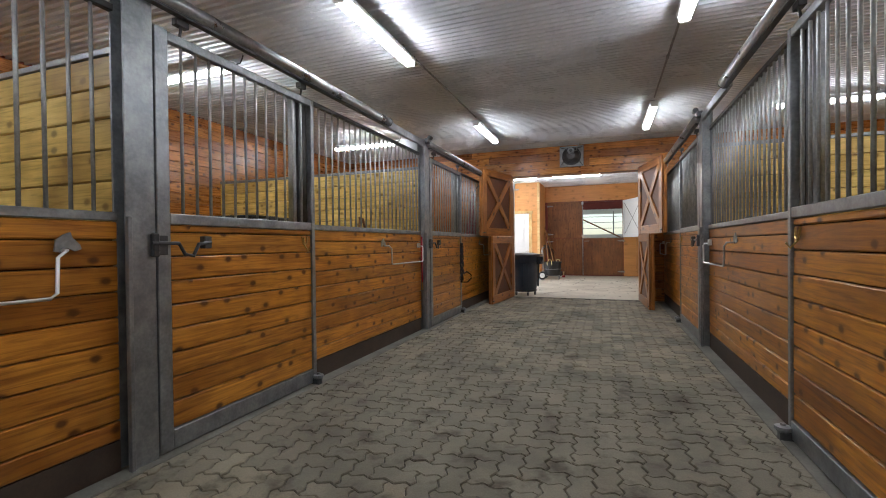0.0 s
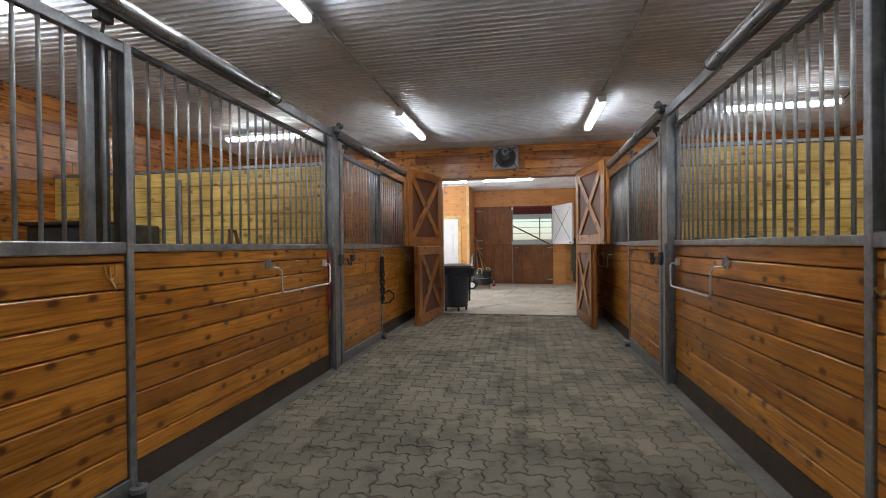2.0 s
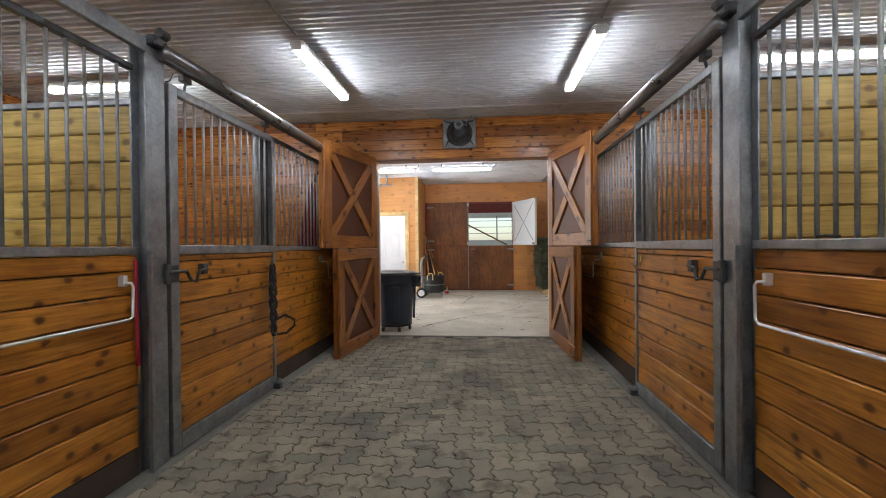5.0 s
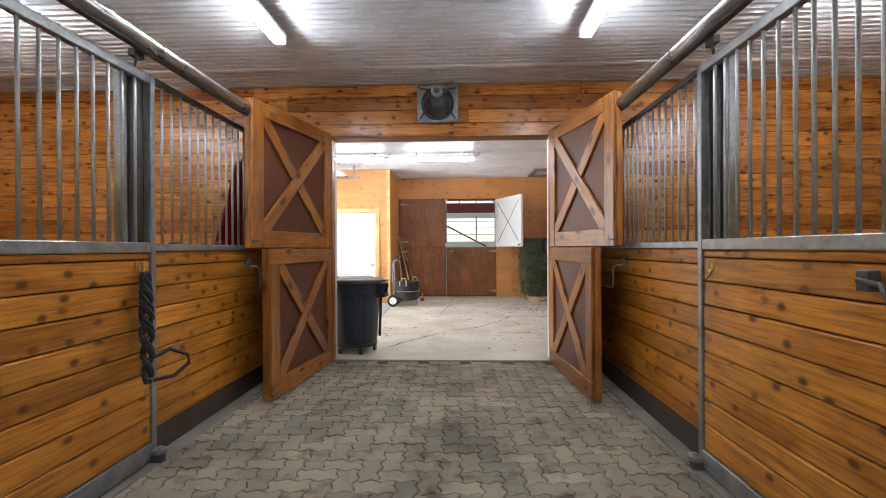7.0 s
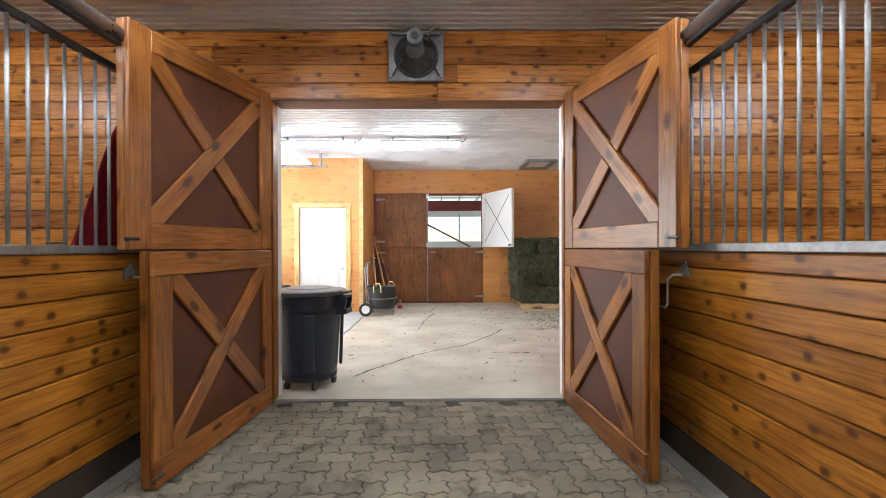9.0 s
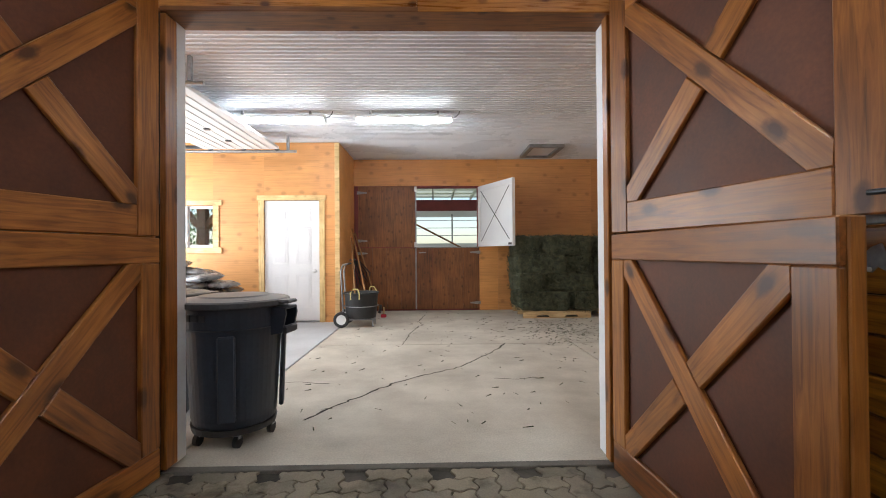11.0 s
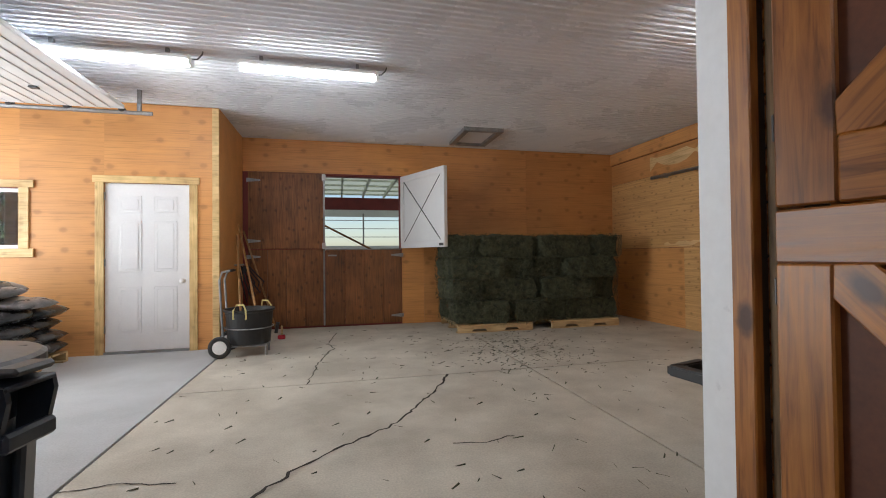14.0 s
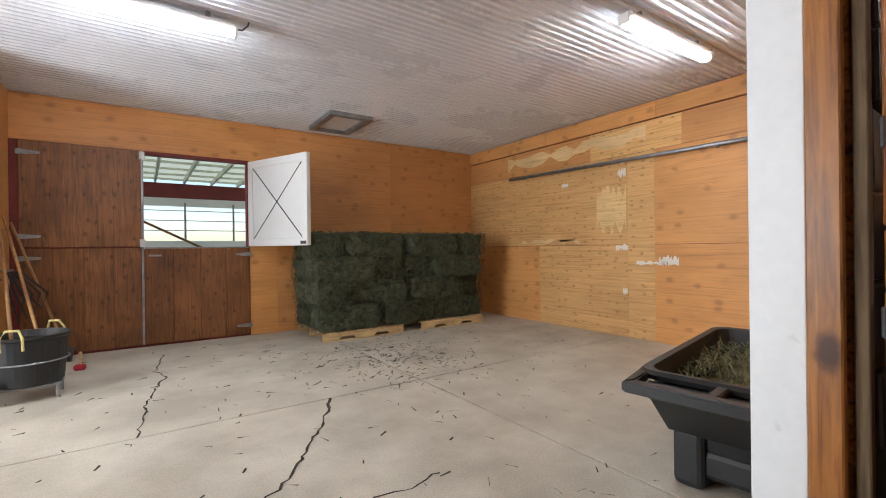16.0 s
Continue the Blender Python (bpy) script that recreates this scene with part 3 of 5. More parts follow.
def stall_door(side, v0, v1):
    X = mould(side)
    t = thing("stall_door", "sliding stall door of varnished pine with galvanised frame and bars, closed", "stall door", "sliding stall doors")
    part("stile", ubox(X, -0.045, 0.0, v0, v0 + 0.075, 0.015, 2.255, 0.004), M_GALV, t)
    part("stile", ubox(X, -0.045, 0.0, v1 - 0.04, v1, 0.08, 2.255, 0.004), M_GALV, t)
    part("bottom_rail", ubox(X, -0.045, -0.002, v0 + 0.076, v1, 0.015, 0.118, 0.004), M_GALV, t)
    part("middle_rail", ubox(X, -0.045, -0.002, v0 + 0.076, v1 - 0.041, 1.222, 1.28, 0.004), M_GALV, t)
    part("top_rail", ubox(X, -0.045, -0.002, v0 + 0.076, v1 - 0.041, 2.20, 2.25, 0.004), M_GALV, t)
    # added dark sheet here too, so the door's joints look shaded
    part("backing", ubox(X, -0.0445, -0.0425, v0 + 0.077, v1 - 0.041, 0.12, 1.22), M_KICK, t)
    boards(t, "y", v0 + 0.077, v1 - 0.041, 0.12, 1.220, X(-0.012), 0.03 * side, 0.1304, M_STALL, ref=1.18)
    n = round((v1 - v0 - 0.115) / 0.094)
    for i in range(1, n):
        again("bar", BAR, t, pose(X(-0.024), v0 + 0.076 + (v1 - v0 - 0.117) * i / n, -0.01, 0, 0, 0))
    for v in (v0 + 0.16, v1 - 0.14):
        b = tube([(X(-0.02), v, 2.24), (X(0.0), v, 2.34)], 0.008)
        ubox(X, -0.03, 0.01, v - 0.04, v + 0.04, 2.305, 2.345, 0.004, b)
        part("hanger", b, M_DARKST, t)
    # latch: a bolt by the post
    b = ubox(X, 0.001, 0.012, v0 - 0.02, v0 + 0.05, 1.06, 1.16, 0.003)
    tube([(X(0.025), v0 - 0.05, 1.12), (X(0.025), v0 + 0.10, 1.12), (X(0.035), v0 + 0.13, 1.06), (X(0.035), v0 + 0.18, 1.05), (X(0.03), v0 + 0.22, 1.115), (X(0.03), v0 + 0.30, 1.125)], 0.010, b)
    ubox(X, -0.012, 0.03, v0 + 0.26, v0 + 0.31, 1.09, 1.16, 0.004, b)
    part("latch", b, M_DARKST, t, "dark steel bolt latch")
    # blanket hook near the far stile
    vh = v1 - 0.13
    b = tube([(X(-0.01), vh, 1.16), (X(-0.002), vh, 1.10), (X(0.03), vh, 1.06), (X(0.05), vh, 1.09)], 0.006)
    tube([(X(-0.004), vh - 0.03, 1.17), (X(0.0), vh - 0.025, 1.12), (X(-0.002), vh, 1.10), (X(0.0), vh + 0.025, 1.12), (X(-0.004), vh + 0.03, 1.17)], 0.005, b)
    part("hook", b, M_BRASS, t, "small brass hook")
    return t


def roller(side, v):
    X = mould(side)
    t = thing("door_guide", "round steel door guide on the floor", "door guide", "door guides")
    part("bracket", ubox(X, -0.02, 0.05, v - 0.03, v + 0.03, -0.01, 0.05, 0.008), M_DARKST, t)
    part("roller", lathe([(0.02, 0.045), (0.036, 0.05), (0.042, 0.06), (0.040, 0.075), (0.015, 0.08), (0.012, 0.092)], 16, None, X(0.03), v), M_GALV, t, smooth=False)


def post(side, v):
    X = mould(side)
    t = thing("stall_post", "tall galvanised steel channel post between stalls", "post", "stall posts")
    part("web", ubox(X, -0.088, -0.012, v - 0.025, v + 0.025, 0, 2.47, 0.003), M_GALV, t)
    part("flange", ubox(X, -0.012, 0.0, v - 0.075, v + 0.075, 0, 2.40, 0.003), M_GALV, t)
    part("flange", ubox(X, -0.10, -0.088, v - 0.075, v + 0.075, 0, 2.47, 0.003), M_GALV, t)
    part("lip", ubox(X, 0.001, 0.022, v - 0.078, v - 0.058, 0, 1.25, 0.003), M_GALV, t)
    b = ubox(X, -0.02, 0.045, v - 0.05, v + 0.05, 2.405, 2.47, 0.01)
    tube([(X(0.05), v - 0.03, 2.48), (X(0.05), v + 0.03, 2.48)], 0.028, b)
    part("head_bracket", b, M_DARKST, t, "dark bolted track bracket")
    part("keeper", ubox(X, 0.001, 0.03, v + 0.04, v + 0.078, 1.05, 1.17, 0.006), M_DARKST, t)


def track(side, v0, v1, vend):
    X = mould(side)
    t = thing("door_track", "round steel door track cover above the sliding door", "door track", "door tracks")
    b = tube([(X(0.035), v0, 2.395), (X(0.035), v1, 2.395)], 0.042, sides=16)
    part("cover", b, M_TRACK, t, smooth=True)
    part("slot", ubox(X, 0.012, 0.05, v0, v1 - 0.01, 2.338, 2.356, 0.003), M_DARKST, t)
    if vend > v1:
        part("header", ubox(X, -0.03, 0.005, v1, vend, 2.355, 2.435, 0.004), M_GALV, t)
    part("cap", tube([(X(0.035), v1 - 0.004, 2.395), (X(0.035), v1 + 0.012, 2.395)], 0.044, sides=16), M_DARKST, t)


def blanket_bar(side, vh, vf):
    """Chrome swing bar on a panel; vh: the end with the shaped plate."""
    X = mould(side)
    t = thing("blanket_bar", "chrome swinging blanket bar with a steel mounting plate", "blanket bar", "blanket bars")
    s = 1 if vf > vh else -1
    b = tube([(X(-0.04), vh + s * 0.02, 1.09), (X(0.01), vh + s * 0.03, 1.09), (X(0.02), vh + s * 0.07, 1.06), (X(0.02), vh + s * 0.075, 0.91), (X(0.02), vh + s * 0.10, 0.89), (X(0.02), vf - s * 0.03, 0.89), (X(0.02), vf - s * 0.005, 0.905), (X(0.02), vf, 1.06), (X(0.01), vf, 1.08), (X(-0.05), vf, 1.08)], 0.0075)
    part("bar", b, M_CHROME, t, smooth=True)
    head = [(-0.05, -0.03), (-0.02, -0.035), (0.0, -0.015), (0.03, -0.03), (0.055, -0.02), (0.05, 0.0), (0.02, 0.03), (0.012, 0.055), (-0.015, 0.045), (-0.045, 0.02)]
    part("plate", plate(head, 0.008), M_GALV, t, "grey cast mounting plate", pose(X(-0.048), vh, 1.115, 0, 0, 90 if side < 0 else -90) @ Matrix.Diagonal((1, -1, 1, 1)))
    part("end_bracket", ubox(X, -0.055, -0.02, vf - 0.015, vf + 0.015, 1.06, 1.12, 0.004), M_CHROME, t)


for side in (-1, 1):
    X = mould(side)
    fixed_panel(side, -4.15, 0.945)
    fixed_panel(side, 2.40, 4.70)
    fixed_panel(side, 6.20, 8.48)
    post(side, 1.02)
    post(side, 4.785)
    stall_door(side, 1.105, 2.425)
    stall_door(side, 4.895, 6.225)
    roller(side, 2.40)
    roller(side, 6.20)
    track(side, 1.03, 3.65, 4.72)
    track(side, 4.80, 7.6, 8.46)
    part_x0, part_x1 = sorted((X(-0.11), BL if side < 0 else BR))
    for v in (1.02, 4.785):
        w = thing("stall_partition", "pale yellow pine board partition between two stalls", "partition", "stall partitions")
        boards(w, "x", part_x0, part_x1, 0.0, 2.08, v - 0.025, 0.05, 0.16, M_YELLOW)
        part("cap", box(part_x0, part_x1, v - 0.03, v + 0.03, 2.082, 2.115, 0.003), M_GALV, w)
        xm = (part_x0 + part_x1) / 2
        part("stiffener", box(xm - 0.02, xm + 0.02, v - 0.045, v - 0.026, 0, 2.0, 0.003), M_GALV, w)
    # concrete strip along the panels
    strip = tagged(part("floor_strip", ubox(X, -0.06, 0.05, -4.15, 8.48, -0.03, 0.006, 0.004), M_KERB), "narrow concrete strip between pavers and stall panels", "floor strip", kind="structure")
    tagged(part("stall_floor", box(min(X(-0.06), BL if side < 0 else BR), max(X(-0.06), BL if side < 0 else BR), -4.15, 8.48, -0.03, 0.0), M_KICK), "dark rubber stall floor", "floor", kind="structure")
blanket_bar(-1, 0.72, -0.25)
blanket_bar(-1, 3.65, 4.58)
blanket_bar(1, 3.66, 4.56)
blanket_bar(-1, 7.45, 8.35)
blanket_bar(1, 7.45, 8.35)

# ---- the big stable doors of the doorway ----
def crossed_leaf(name, w, z0, z1, label, through_rails):
    """A door leaf in the local x-z plane: hinge at x = 0, free edge at x = w; the boarded face with the cross looks to -y."""
    t = thing(name, label, "barn door", "doorway door leaves")
    f, fb, fh = 0.14, 0.15, 0.125          # free stile, bottom rail, hinge stile
    ft, h = 0.13, z1 - z0
    part("panel", box(0.02, w - 0.02, 0.012, 0.07, z0 + 0.02, z1 - 0.02, 0.002), M_PANEL, t, "dark brown plywood panel")

    def upright(x0, x1, a, b):
        m = box(-(b - a) / 2, (b - a) / 2, -(x1 - x0) / 2, (x1 - x0) / 2, -0.014, 0.014, 0.005)
        part("stile", m, M_FRAME, t, m=Matrix.Translation(((x0 + x1) / 2, 0.0, (a + b) / 2)) @ pose(0, 0, 0, 0, 90, 0) @ pose(0, 0, 0, 90, 0, 0))

    def rail(x0, x1, a, b):
        part("rail", box(-(x1 - x0) / 2, (x1 - x0) / 2, -0.014, 0.014, -(b - a) / 2, (b - a) / 2, 0.005), M_FRAME, t, m=pose((x0 + x1) / 2, 0, (a + b) / 2))

    if through_rails:
        rail(0, w, z0, z0 + fb)
        rail(0, w, z1 - ft, z1)
        upright(0, fh, z0 + fb + 0.001, z1 - ft - 0.001)
        upright(w - f, w, z0 + fb + 0.001, z1 - ft - 0.001)
    else:
        upright(0, fh, z0, z1)
        upright(w - f, w, z0, z1)
        rail(fh + 0.001, w - f - 0.001, z0, z0 + fb)
        rail(fh + 0.001, w - f - 0.001, z1 - ft, z1)
    # the cross: one whole brace, the other cut in two against it
    x0, x1, a, b = fh, w - f, z0 + fb, z1 - ft
    xm, zm = (x0 + x1) / 2, (a + b) / 2
    ln, ang = math.hypot(x1 - x0, b - a), math.degrees(math.atan2(b - a, x1 - x0))
    hw = 0.056
    pt = hw / math.tan(radians(min(ang, 90 - ang))) * 0.92

    def brace(l0, l1, cut0, cut1, turn):
        o = [(l0 + (pt if cut0 else 0), -hw), (l1 - (pt if cut1 else 0), -hw), (l1, 0 if cut1 else -hw), (l1 - (pt if cut1 else 0), hw), (l0 + (pt if cut0 else 0), hw), (l0, 0 if cut0 else hw)]
        o = [q for k, q in enumerate(o) if k == 0 or q != o[k - 1]]
        if o[0] == o[-1]:
            o.pop()
        q = plate(o, 0.024)
        bmesh.ops.bevel(q, geom=[e for e in q.edges if abs(e.verts[0].co.y - e.verts[1].co.y) < 1e-6], offset=0.004, segments=1, affect="EDGES")
        part("brace", q, M_FRAME, t, m=pose(xm, -0.0125, zm, 0, -turn, 0))

    brace(-ln / 2, ln / 2, True, True, -ang)
    brace(-ln / 2, -hw - 0.004, True, False, ang)
    brace(hw + 0.004, ln / 2, False, True, ang)
    for q in (0.0, w - 0.03):
        part("edge_board", box(-h / 2, h / 2, -0.026, 0.026, -0.015, 0.015, 0.005), M_FRAME, t, m=Matrix.Translation((q + 0.015, 0.044, (z0 + z1) / 2)) @ pose(0, 0, 0, 0, 90, 0))
    part("bolt", tube([(w - 0.05, -0.024, z0 + 0.06), (w + 0.03, -0.024, z0 + 0.06), (w + 0.035, -0.04, z0 + 0.05)], 0.008), M_DARKST, t, "dark steel bolt")
    for q in (z0 + 0.2, z1 - 0.2):
        part("hinge", box(-0.006, 0.004, -0.012, 0.012, q - 0.035, q + 0.035, 0.004), M_DARKST, t)
    return t


def hang(t, hinge, free, mirror):
    d = Vector((free[0] - hinge[0], free[1] - hinge[1]))
    a = math.degrees(math.atan2(d.y, d.x))
    m = pose(hinge[0], hinge[1], 0, 0, 0, a)
    if mirror:
        m = m @ Matrix.Diagonal((1, -1, 1, 1))
    t.matrix_basis = m


up = "upper leaf of a pine stable door with a cross brace, standing open"
lo = "lower leaf of a pine stable door with a cross brace, standing open"
hang(crossed_leaf("barn_door_upper", 1.20, 1.247, 2.49, up, False), (0.757, 8.435), (1.03, 7.26), False)
hang(crossed_leaf("barn_door_lower", 1.22, 0.012, 1.239, lo, True), (0.757, 8.435), (0.835, 7.22), False)
hang(crossed_leaf("barn_door_upper", 1.215, 1.247, 2.49, up, False), (-1.615, 8.43), (-1.92, 7.26), True)
hang(crossed_leaf("barn_door_lower", 1.266, 0.012, 1.239, lo, True), (-1.615, 8.43), (-1.735, 7.17), True)

# ---- exhaust fan above the doorway ----
fan = thing("exhaust_fan", "square dusty exhaust fan on the wall above the doorway", "fan")
fx, fz = -0.445, 2.80
fb = box(fx - 0.225, fx + 0.225, 8.455, 8.498, fz - 0.2, fz + 0.2, 0.006)
part("frame", fb, M_GALV, fan)
part("ring", tube([(fx + 0.165 * math.cos(a), 8.45, fz + 0.165 * math.sin(a)) for a in [2 * math.pi * i / 28 for i in range(28)]], 0.016, None, 8, True), M_DARKST, fan)
part("well", tube([(fx, 8.45, fz), (fx, 8.4545, fz)], 0.16, sides=28), M_BLACKP, fan)
for i in range(4):
    part("blade", box(0.03, 0.145, -0.003, 0.003, -0.04, 0.04, 0.002), M_DARKST, fan, m=Matrix.Translation((fx, 8.44, fz)) @ pose(0, 0, 0, 0, 45 + 90 * i, 0) @ pose(0, 0, 0, 22, 0, 0))
b = lathe([(0.155, 0.0), (0.15, 0.03), (0.105, 0.085), (0.075, 0.12)], 24)
part("cone_guard", b, M_DARKST, fan, "dusty dark wire guard", pose(fx, 8.452, fz, 90, 0, 0))
part("motor", tube([(fx, 8.27, fz + 0.075), (fx, 8.36, fz + 0.075)], 0.062, sides=20), M_GALV, fan, "round grey motor")
part("motor_cap", tube([(fx, 8.262, fz + 0.075), (fx, 8.27, fz + 0.075)], 0.03, sides=16), M_DARKST, fan)
part("cord", tube([(fx + 0.05, 8.30, fz + 0.09), (fx + 0.10, 8.33, fz + 0.07), (fx + 0.10, 8.37, fz + 0.15), (fx + 0.17, 8.42, CEIL - 0.004)], 0.007), M_BAR, fan)
for sx_ in (-1, 1):
    for sz_ in (-1, 1):
        part("strut", tube([(fx + 0.19 * sx_, 8.45, fz + 0.165 * sz_), (fx + 0.05 * sx_, 8.35, fz + 0.075 + 0.04 * sz_)], 0.008), M_DARKST, fan)
        part("screw", tube([(fx + 0.205 * sx_, 8.45, fz + 0.18 * sz_), (fx + 0.205 * sx_, 8.456, fz + 0.18 * sz_)], 0.008), M_DARKST, fan)

# ---- hay room: white door, window, stable door ----
door = thing("door_white", "closed white six-panel entry door with a chrome knob", "door", kind="structure")
part("slab", box(DX0 + 0.004, DX1 - 0.004, GY + 0.012, GY + 0.055, 0.03, DZ - 0.004, 0.003), M_WHITE, door)
dw = DX1 - DX0
for cx in (DX0 + dw * 0.29, DX0 + dw * 0.71):
    for z0, z1 in ((0.24, 0.80), (0.98, 1.60), (1.70, 1.90)):
        pw = 0.125
        b = box(cx - pw, cx + pw, GY + 0.006, GY + 0.0115, z0, z1, 0.004)
        part("panel_moulding", b, M_WHITE, door)
        part("panel", box(cx - pw + 0.035, cx + pw - 0.035, GY + 0.001, GY + 0.0055, z0 + 0.035, z1 - 0.035, 0.004), M_WHITE, door)
b = lathe([(0.03, 0.0), (0.03, 0.008), (0.012, 0.012), (0.012, 0.035), (0.028, 0.045), (0.03, 0.06), (0.018, 0.072)], 20)
part("knob", b, M_CHROME, door, "chrome knob", pose(DX1 - 0.075, GY + 0.012, 0.86, 90, 0, 0), True)
for z in (0.25, 1.05, 1.85):
    part("hinge", box(DX0 - 0.004, DX0 + 0.012, GY - 0.004, GY + 0.008, z, z + 0.09, 0.002), M_GALV, door)
casing = thing("door_trim", "pale pine casing round the white door", "trim", kind="structure")
for x0, x1 in ((DX0 - 0.09, DX0), (DX1, DX1 + 0.09)):
    part("side_board", box(-DZ / 2, DZ / 2, -0.045, 0.045, -0.01, 0.01, 0.003), M_TRIM, casing, m=Matrix.Translation(((x0 + x1) / 2, GY - 0.011, DZ / 2)) @ pose(0, 0, 0, 0, 90, 0) @ pose(0, 0, 0, 90, 0, 0))
part("head_board", box(DX0 - 0.115, DX1 + 0.115, GY - 0.026, GY - 0.001, DZ + 0.001, DZ + 0.085, 0.003), M_TRIM, casing)
part("threshold", box(DX0, DX1, GY - 0.02, GY + 0.06, 0.001, 0.026, 0.003), M_GALV, casing)

win = thing("window_hay_room", "white vinyl sliding window with pale pine casing", "window", kind="structure")
for x0, x1, z0, z1 in ((WX0 - 0.1, WX0, WZ0, WZ1), (WX1, WX1 + 0.1, WZ0, WZ1)):
    part("casing", box(x0, x1, GY - 0.02, GY - 0.001, z0, z1, 0.003), M_TRIM, win)
part("casing", box(WX0 - 0.13, WX1 + 0.15, GY - 0.026, GY - 0.001, WZ1 + 0.001, WZ1 + 0.085, 0.003), M_TRIM, win)
part("casing", box(WX0 - 0.13, WX1 + 0.15, GY - 0.026, GY - 0.001, WZ0 - 0.1, WZ0 - 0.001, 0.003), M_TRIM, win)
def vinyl(x0, x1, z0, z1, y0, y1, f, t):
    part("window_frame", box(x0, x1, y0, y1, z0, z0 + f, 0.004), M_VINYL, t)
    part("window_frame", box(x0, x1, y0, y1, z1 - f, z1, 0.004), M_VINYL, t)
    part("window_frame", box(x0, x0 + f, y0, y1, z0 + f, z1 - f, 0.004), M_VINYL, t)
    part("window_frame", box(x1 - f, x1, y0, y1, z0 + f, z1 - f, 0.004), M_VINYL, t)
    g = part("pane", box(x0 + f, x1 - f, (y0 + y1) / 2 - 0.003, (y0 + y1) / 2 + 0.003, z0 + f, z1 - f), M_GLASS, t)
    g.visible_shadow = False
vinyl(WX0, (WX0 + WX1) / 2 + 0.02, WZ0, WZ1, GY + 0.04, GY + 0.075, 0.045, win)
vinyl((WX0 + WX1) / 2 - 0.02, WX1, WZ0, WZ1, GY + 0.08, GY + 0.115, 0.045, win)

# stable door in the far wall: fixed left leaf, half-open right leaf
def board_leaf(name, x0, x1, z0, z1, label, n=4):
    t = thing(name, label, "stable door")
    w = (x1 - x0) / n
    h = z1 - z0
    me = mesh_of("plank", box(-h / 2, h / 2, -w / 2 + 0.0015, w / 2 - 0.0015, -0.015, 0.015, 0.003), M_OLD)
    for i in range(n):
        again("plank", me, t, Matrix.Translation((x0 + (i + 0.5) * w, FY - 0.004, (z0 + z1) / 2)) @ pose(0, 0, 0, 0, 90, 0) @ pose(0, 0, 0, 90, 0, 0))
    return t


def strap(t, x, z, s):
    o = [(0, -0.03), (s * 0.03, -0.03), (s * 0.20, -0.012), (s * 0.21, 0), (s * 0.20, 0.012), (s * 0.03, 0.03), (0, 0.03)]
    part("hinge", plate(o, 0.006), M_GALV, t, "galvanised strap hinge", pose(x, FY - 0.028, z))


leaf_a = board_leaf("stable_door_upper", -1.70, -0.565, 1.275, 2.49, "closed upper leaf of weathered brown plywood", 1)
strap(leaf_a, -1.72, 2.36, 1)
strap(leaf_a, -1.72, 1.40, 1)
leaf_b = board_leaf("stable_door_lower", -1.70, -0.565, 0.03, 1.262, "closed lower leaf of weathered brown boards")
strap(leaf_b, -1.72, 1.15, 1)
leaf_c = board_leaf("stable_door_lower", SX0 + 0.02, SX1 + 0.02, 0.03, 1.25, "closed lower leaf of weathered brown boards")
strap(leaf_c, SX1 + 0.05, 1.16, -1)
strap(leaf_c, SX1 + 0.05, 0.15, -1)
part("top_strip", box(SX0 + 0.02, SX1 + 0.02, FY - 0.022, FY + 0.02, 1.2505, 1.268, 0.003), M_GALV, leaf_c)
jb = thing("stable_door_post", "steel edge post between the stable door leaves", "door post", kind="structure")
part("edge", box(SX0 - 0.013, SX0 + 0.014, FY - 0.03, FY + 0.02, 0.03, 2.49, 0.003), M_GALV, jb)
for z in (2.38, 1.27):
    part("keeper", box(SX0 - 0.03, SX0 + 0.03, FY - 0.05, FY - 0.031, z, z + 0.10, 0.006), M_WHITE, jb)
part("latch", tube([(SX0 + 0.06, FY - 0.05, 1.16), (SX0 + 0.20, FY - 0.05, 1.16)], 0.012), M_GALV, jb)

# white shutter: the upper right leaf, swung into the room
sh = thing("white_shutter", "open white painted upper stable door leaf with a cross", "shutter")
sw, sz0, sz1 = 1.22, 1.27, 2.47
part("leaf", box(0, sw, 0.0, 0.045, sz0, sz1, 0.004), M_WHITE, sh)
sf = 0.10
for a, b, c, d in ((0, sw, sz0, sz0 + sf), (0, sw, sz1 - sf, sz1)):
    part("rail", box(a, b, -0.016, -0.001, c, d, 0.003), M_WHITE, sh)
for a, b in ((0, sf), (sw - sf, sw)):
    part("stile", box(a, b, -0.016, -0.001, sz0 + sf + 0.002, sz1 - sf - 0.002, 0.003), M_WHITE, sh)
dx, dz = sw - 2 * sf, sz1 - sz0 - 2 * sf
ln, ang = math.hypot(dx, dz), math.degrees(math.atan2(dz, dx))
# thin dark strips put the shade of the brace gaps into colour
for s in (-1, 1):
    part("groove", box(-ln / 2, ln / 2, -0.002, 0.002, -0.008, 0.008), M_DARKST, sh, "dark strip drawn for the shaded gap beside the brace", pose(sw / 2, -0.001 - 0.001 * s, (sz0 + sz1) / 2, 0, s * ang, 0))
part("catch", box(sw - 0.12, sw - 0.02, -0.03, -0.017, sz0 + 0.02, sz0 + 0.06, 0.004), M_DARKST, sh)
d = Vector((0.50, -1.13))
sh.matrix_basis = pose(SX1 + 0.02, FY - 0.03, 0, 0, 0, math.degrees(math.atan2(d.y, d.x)))

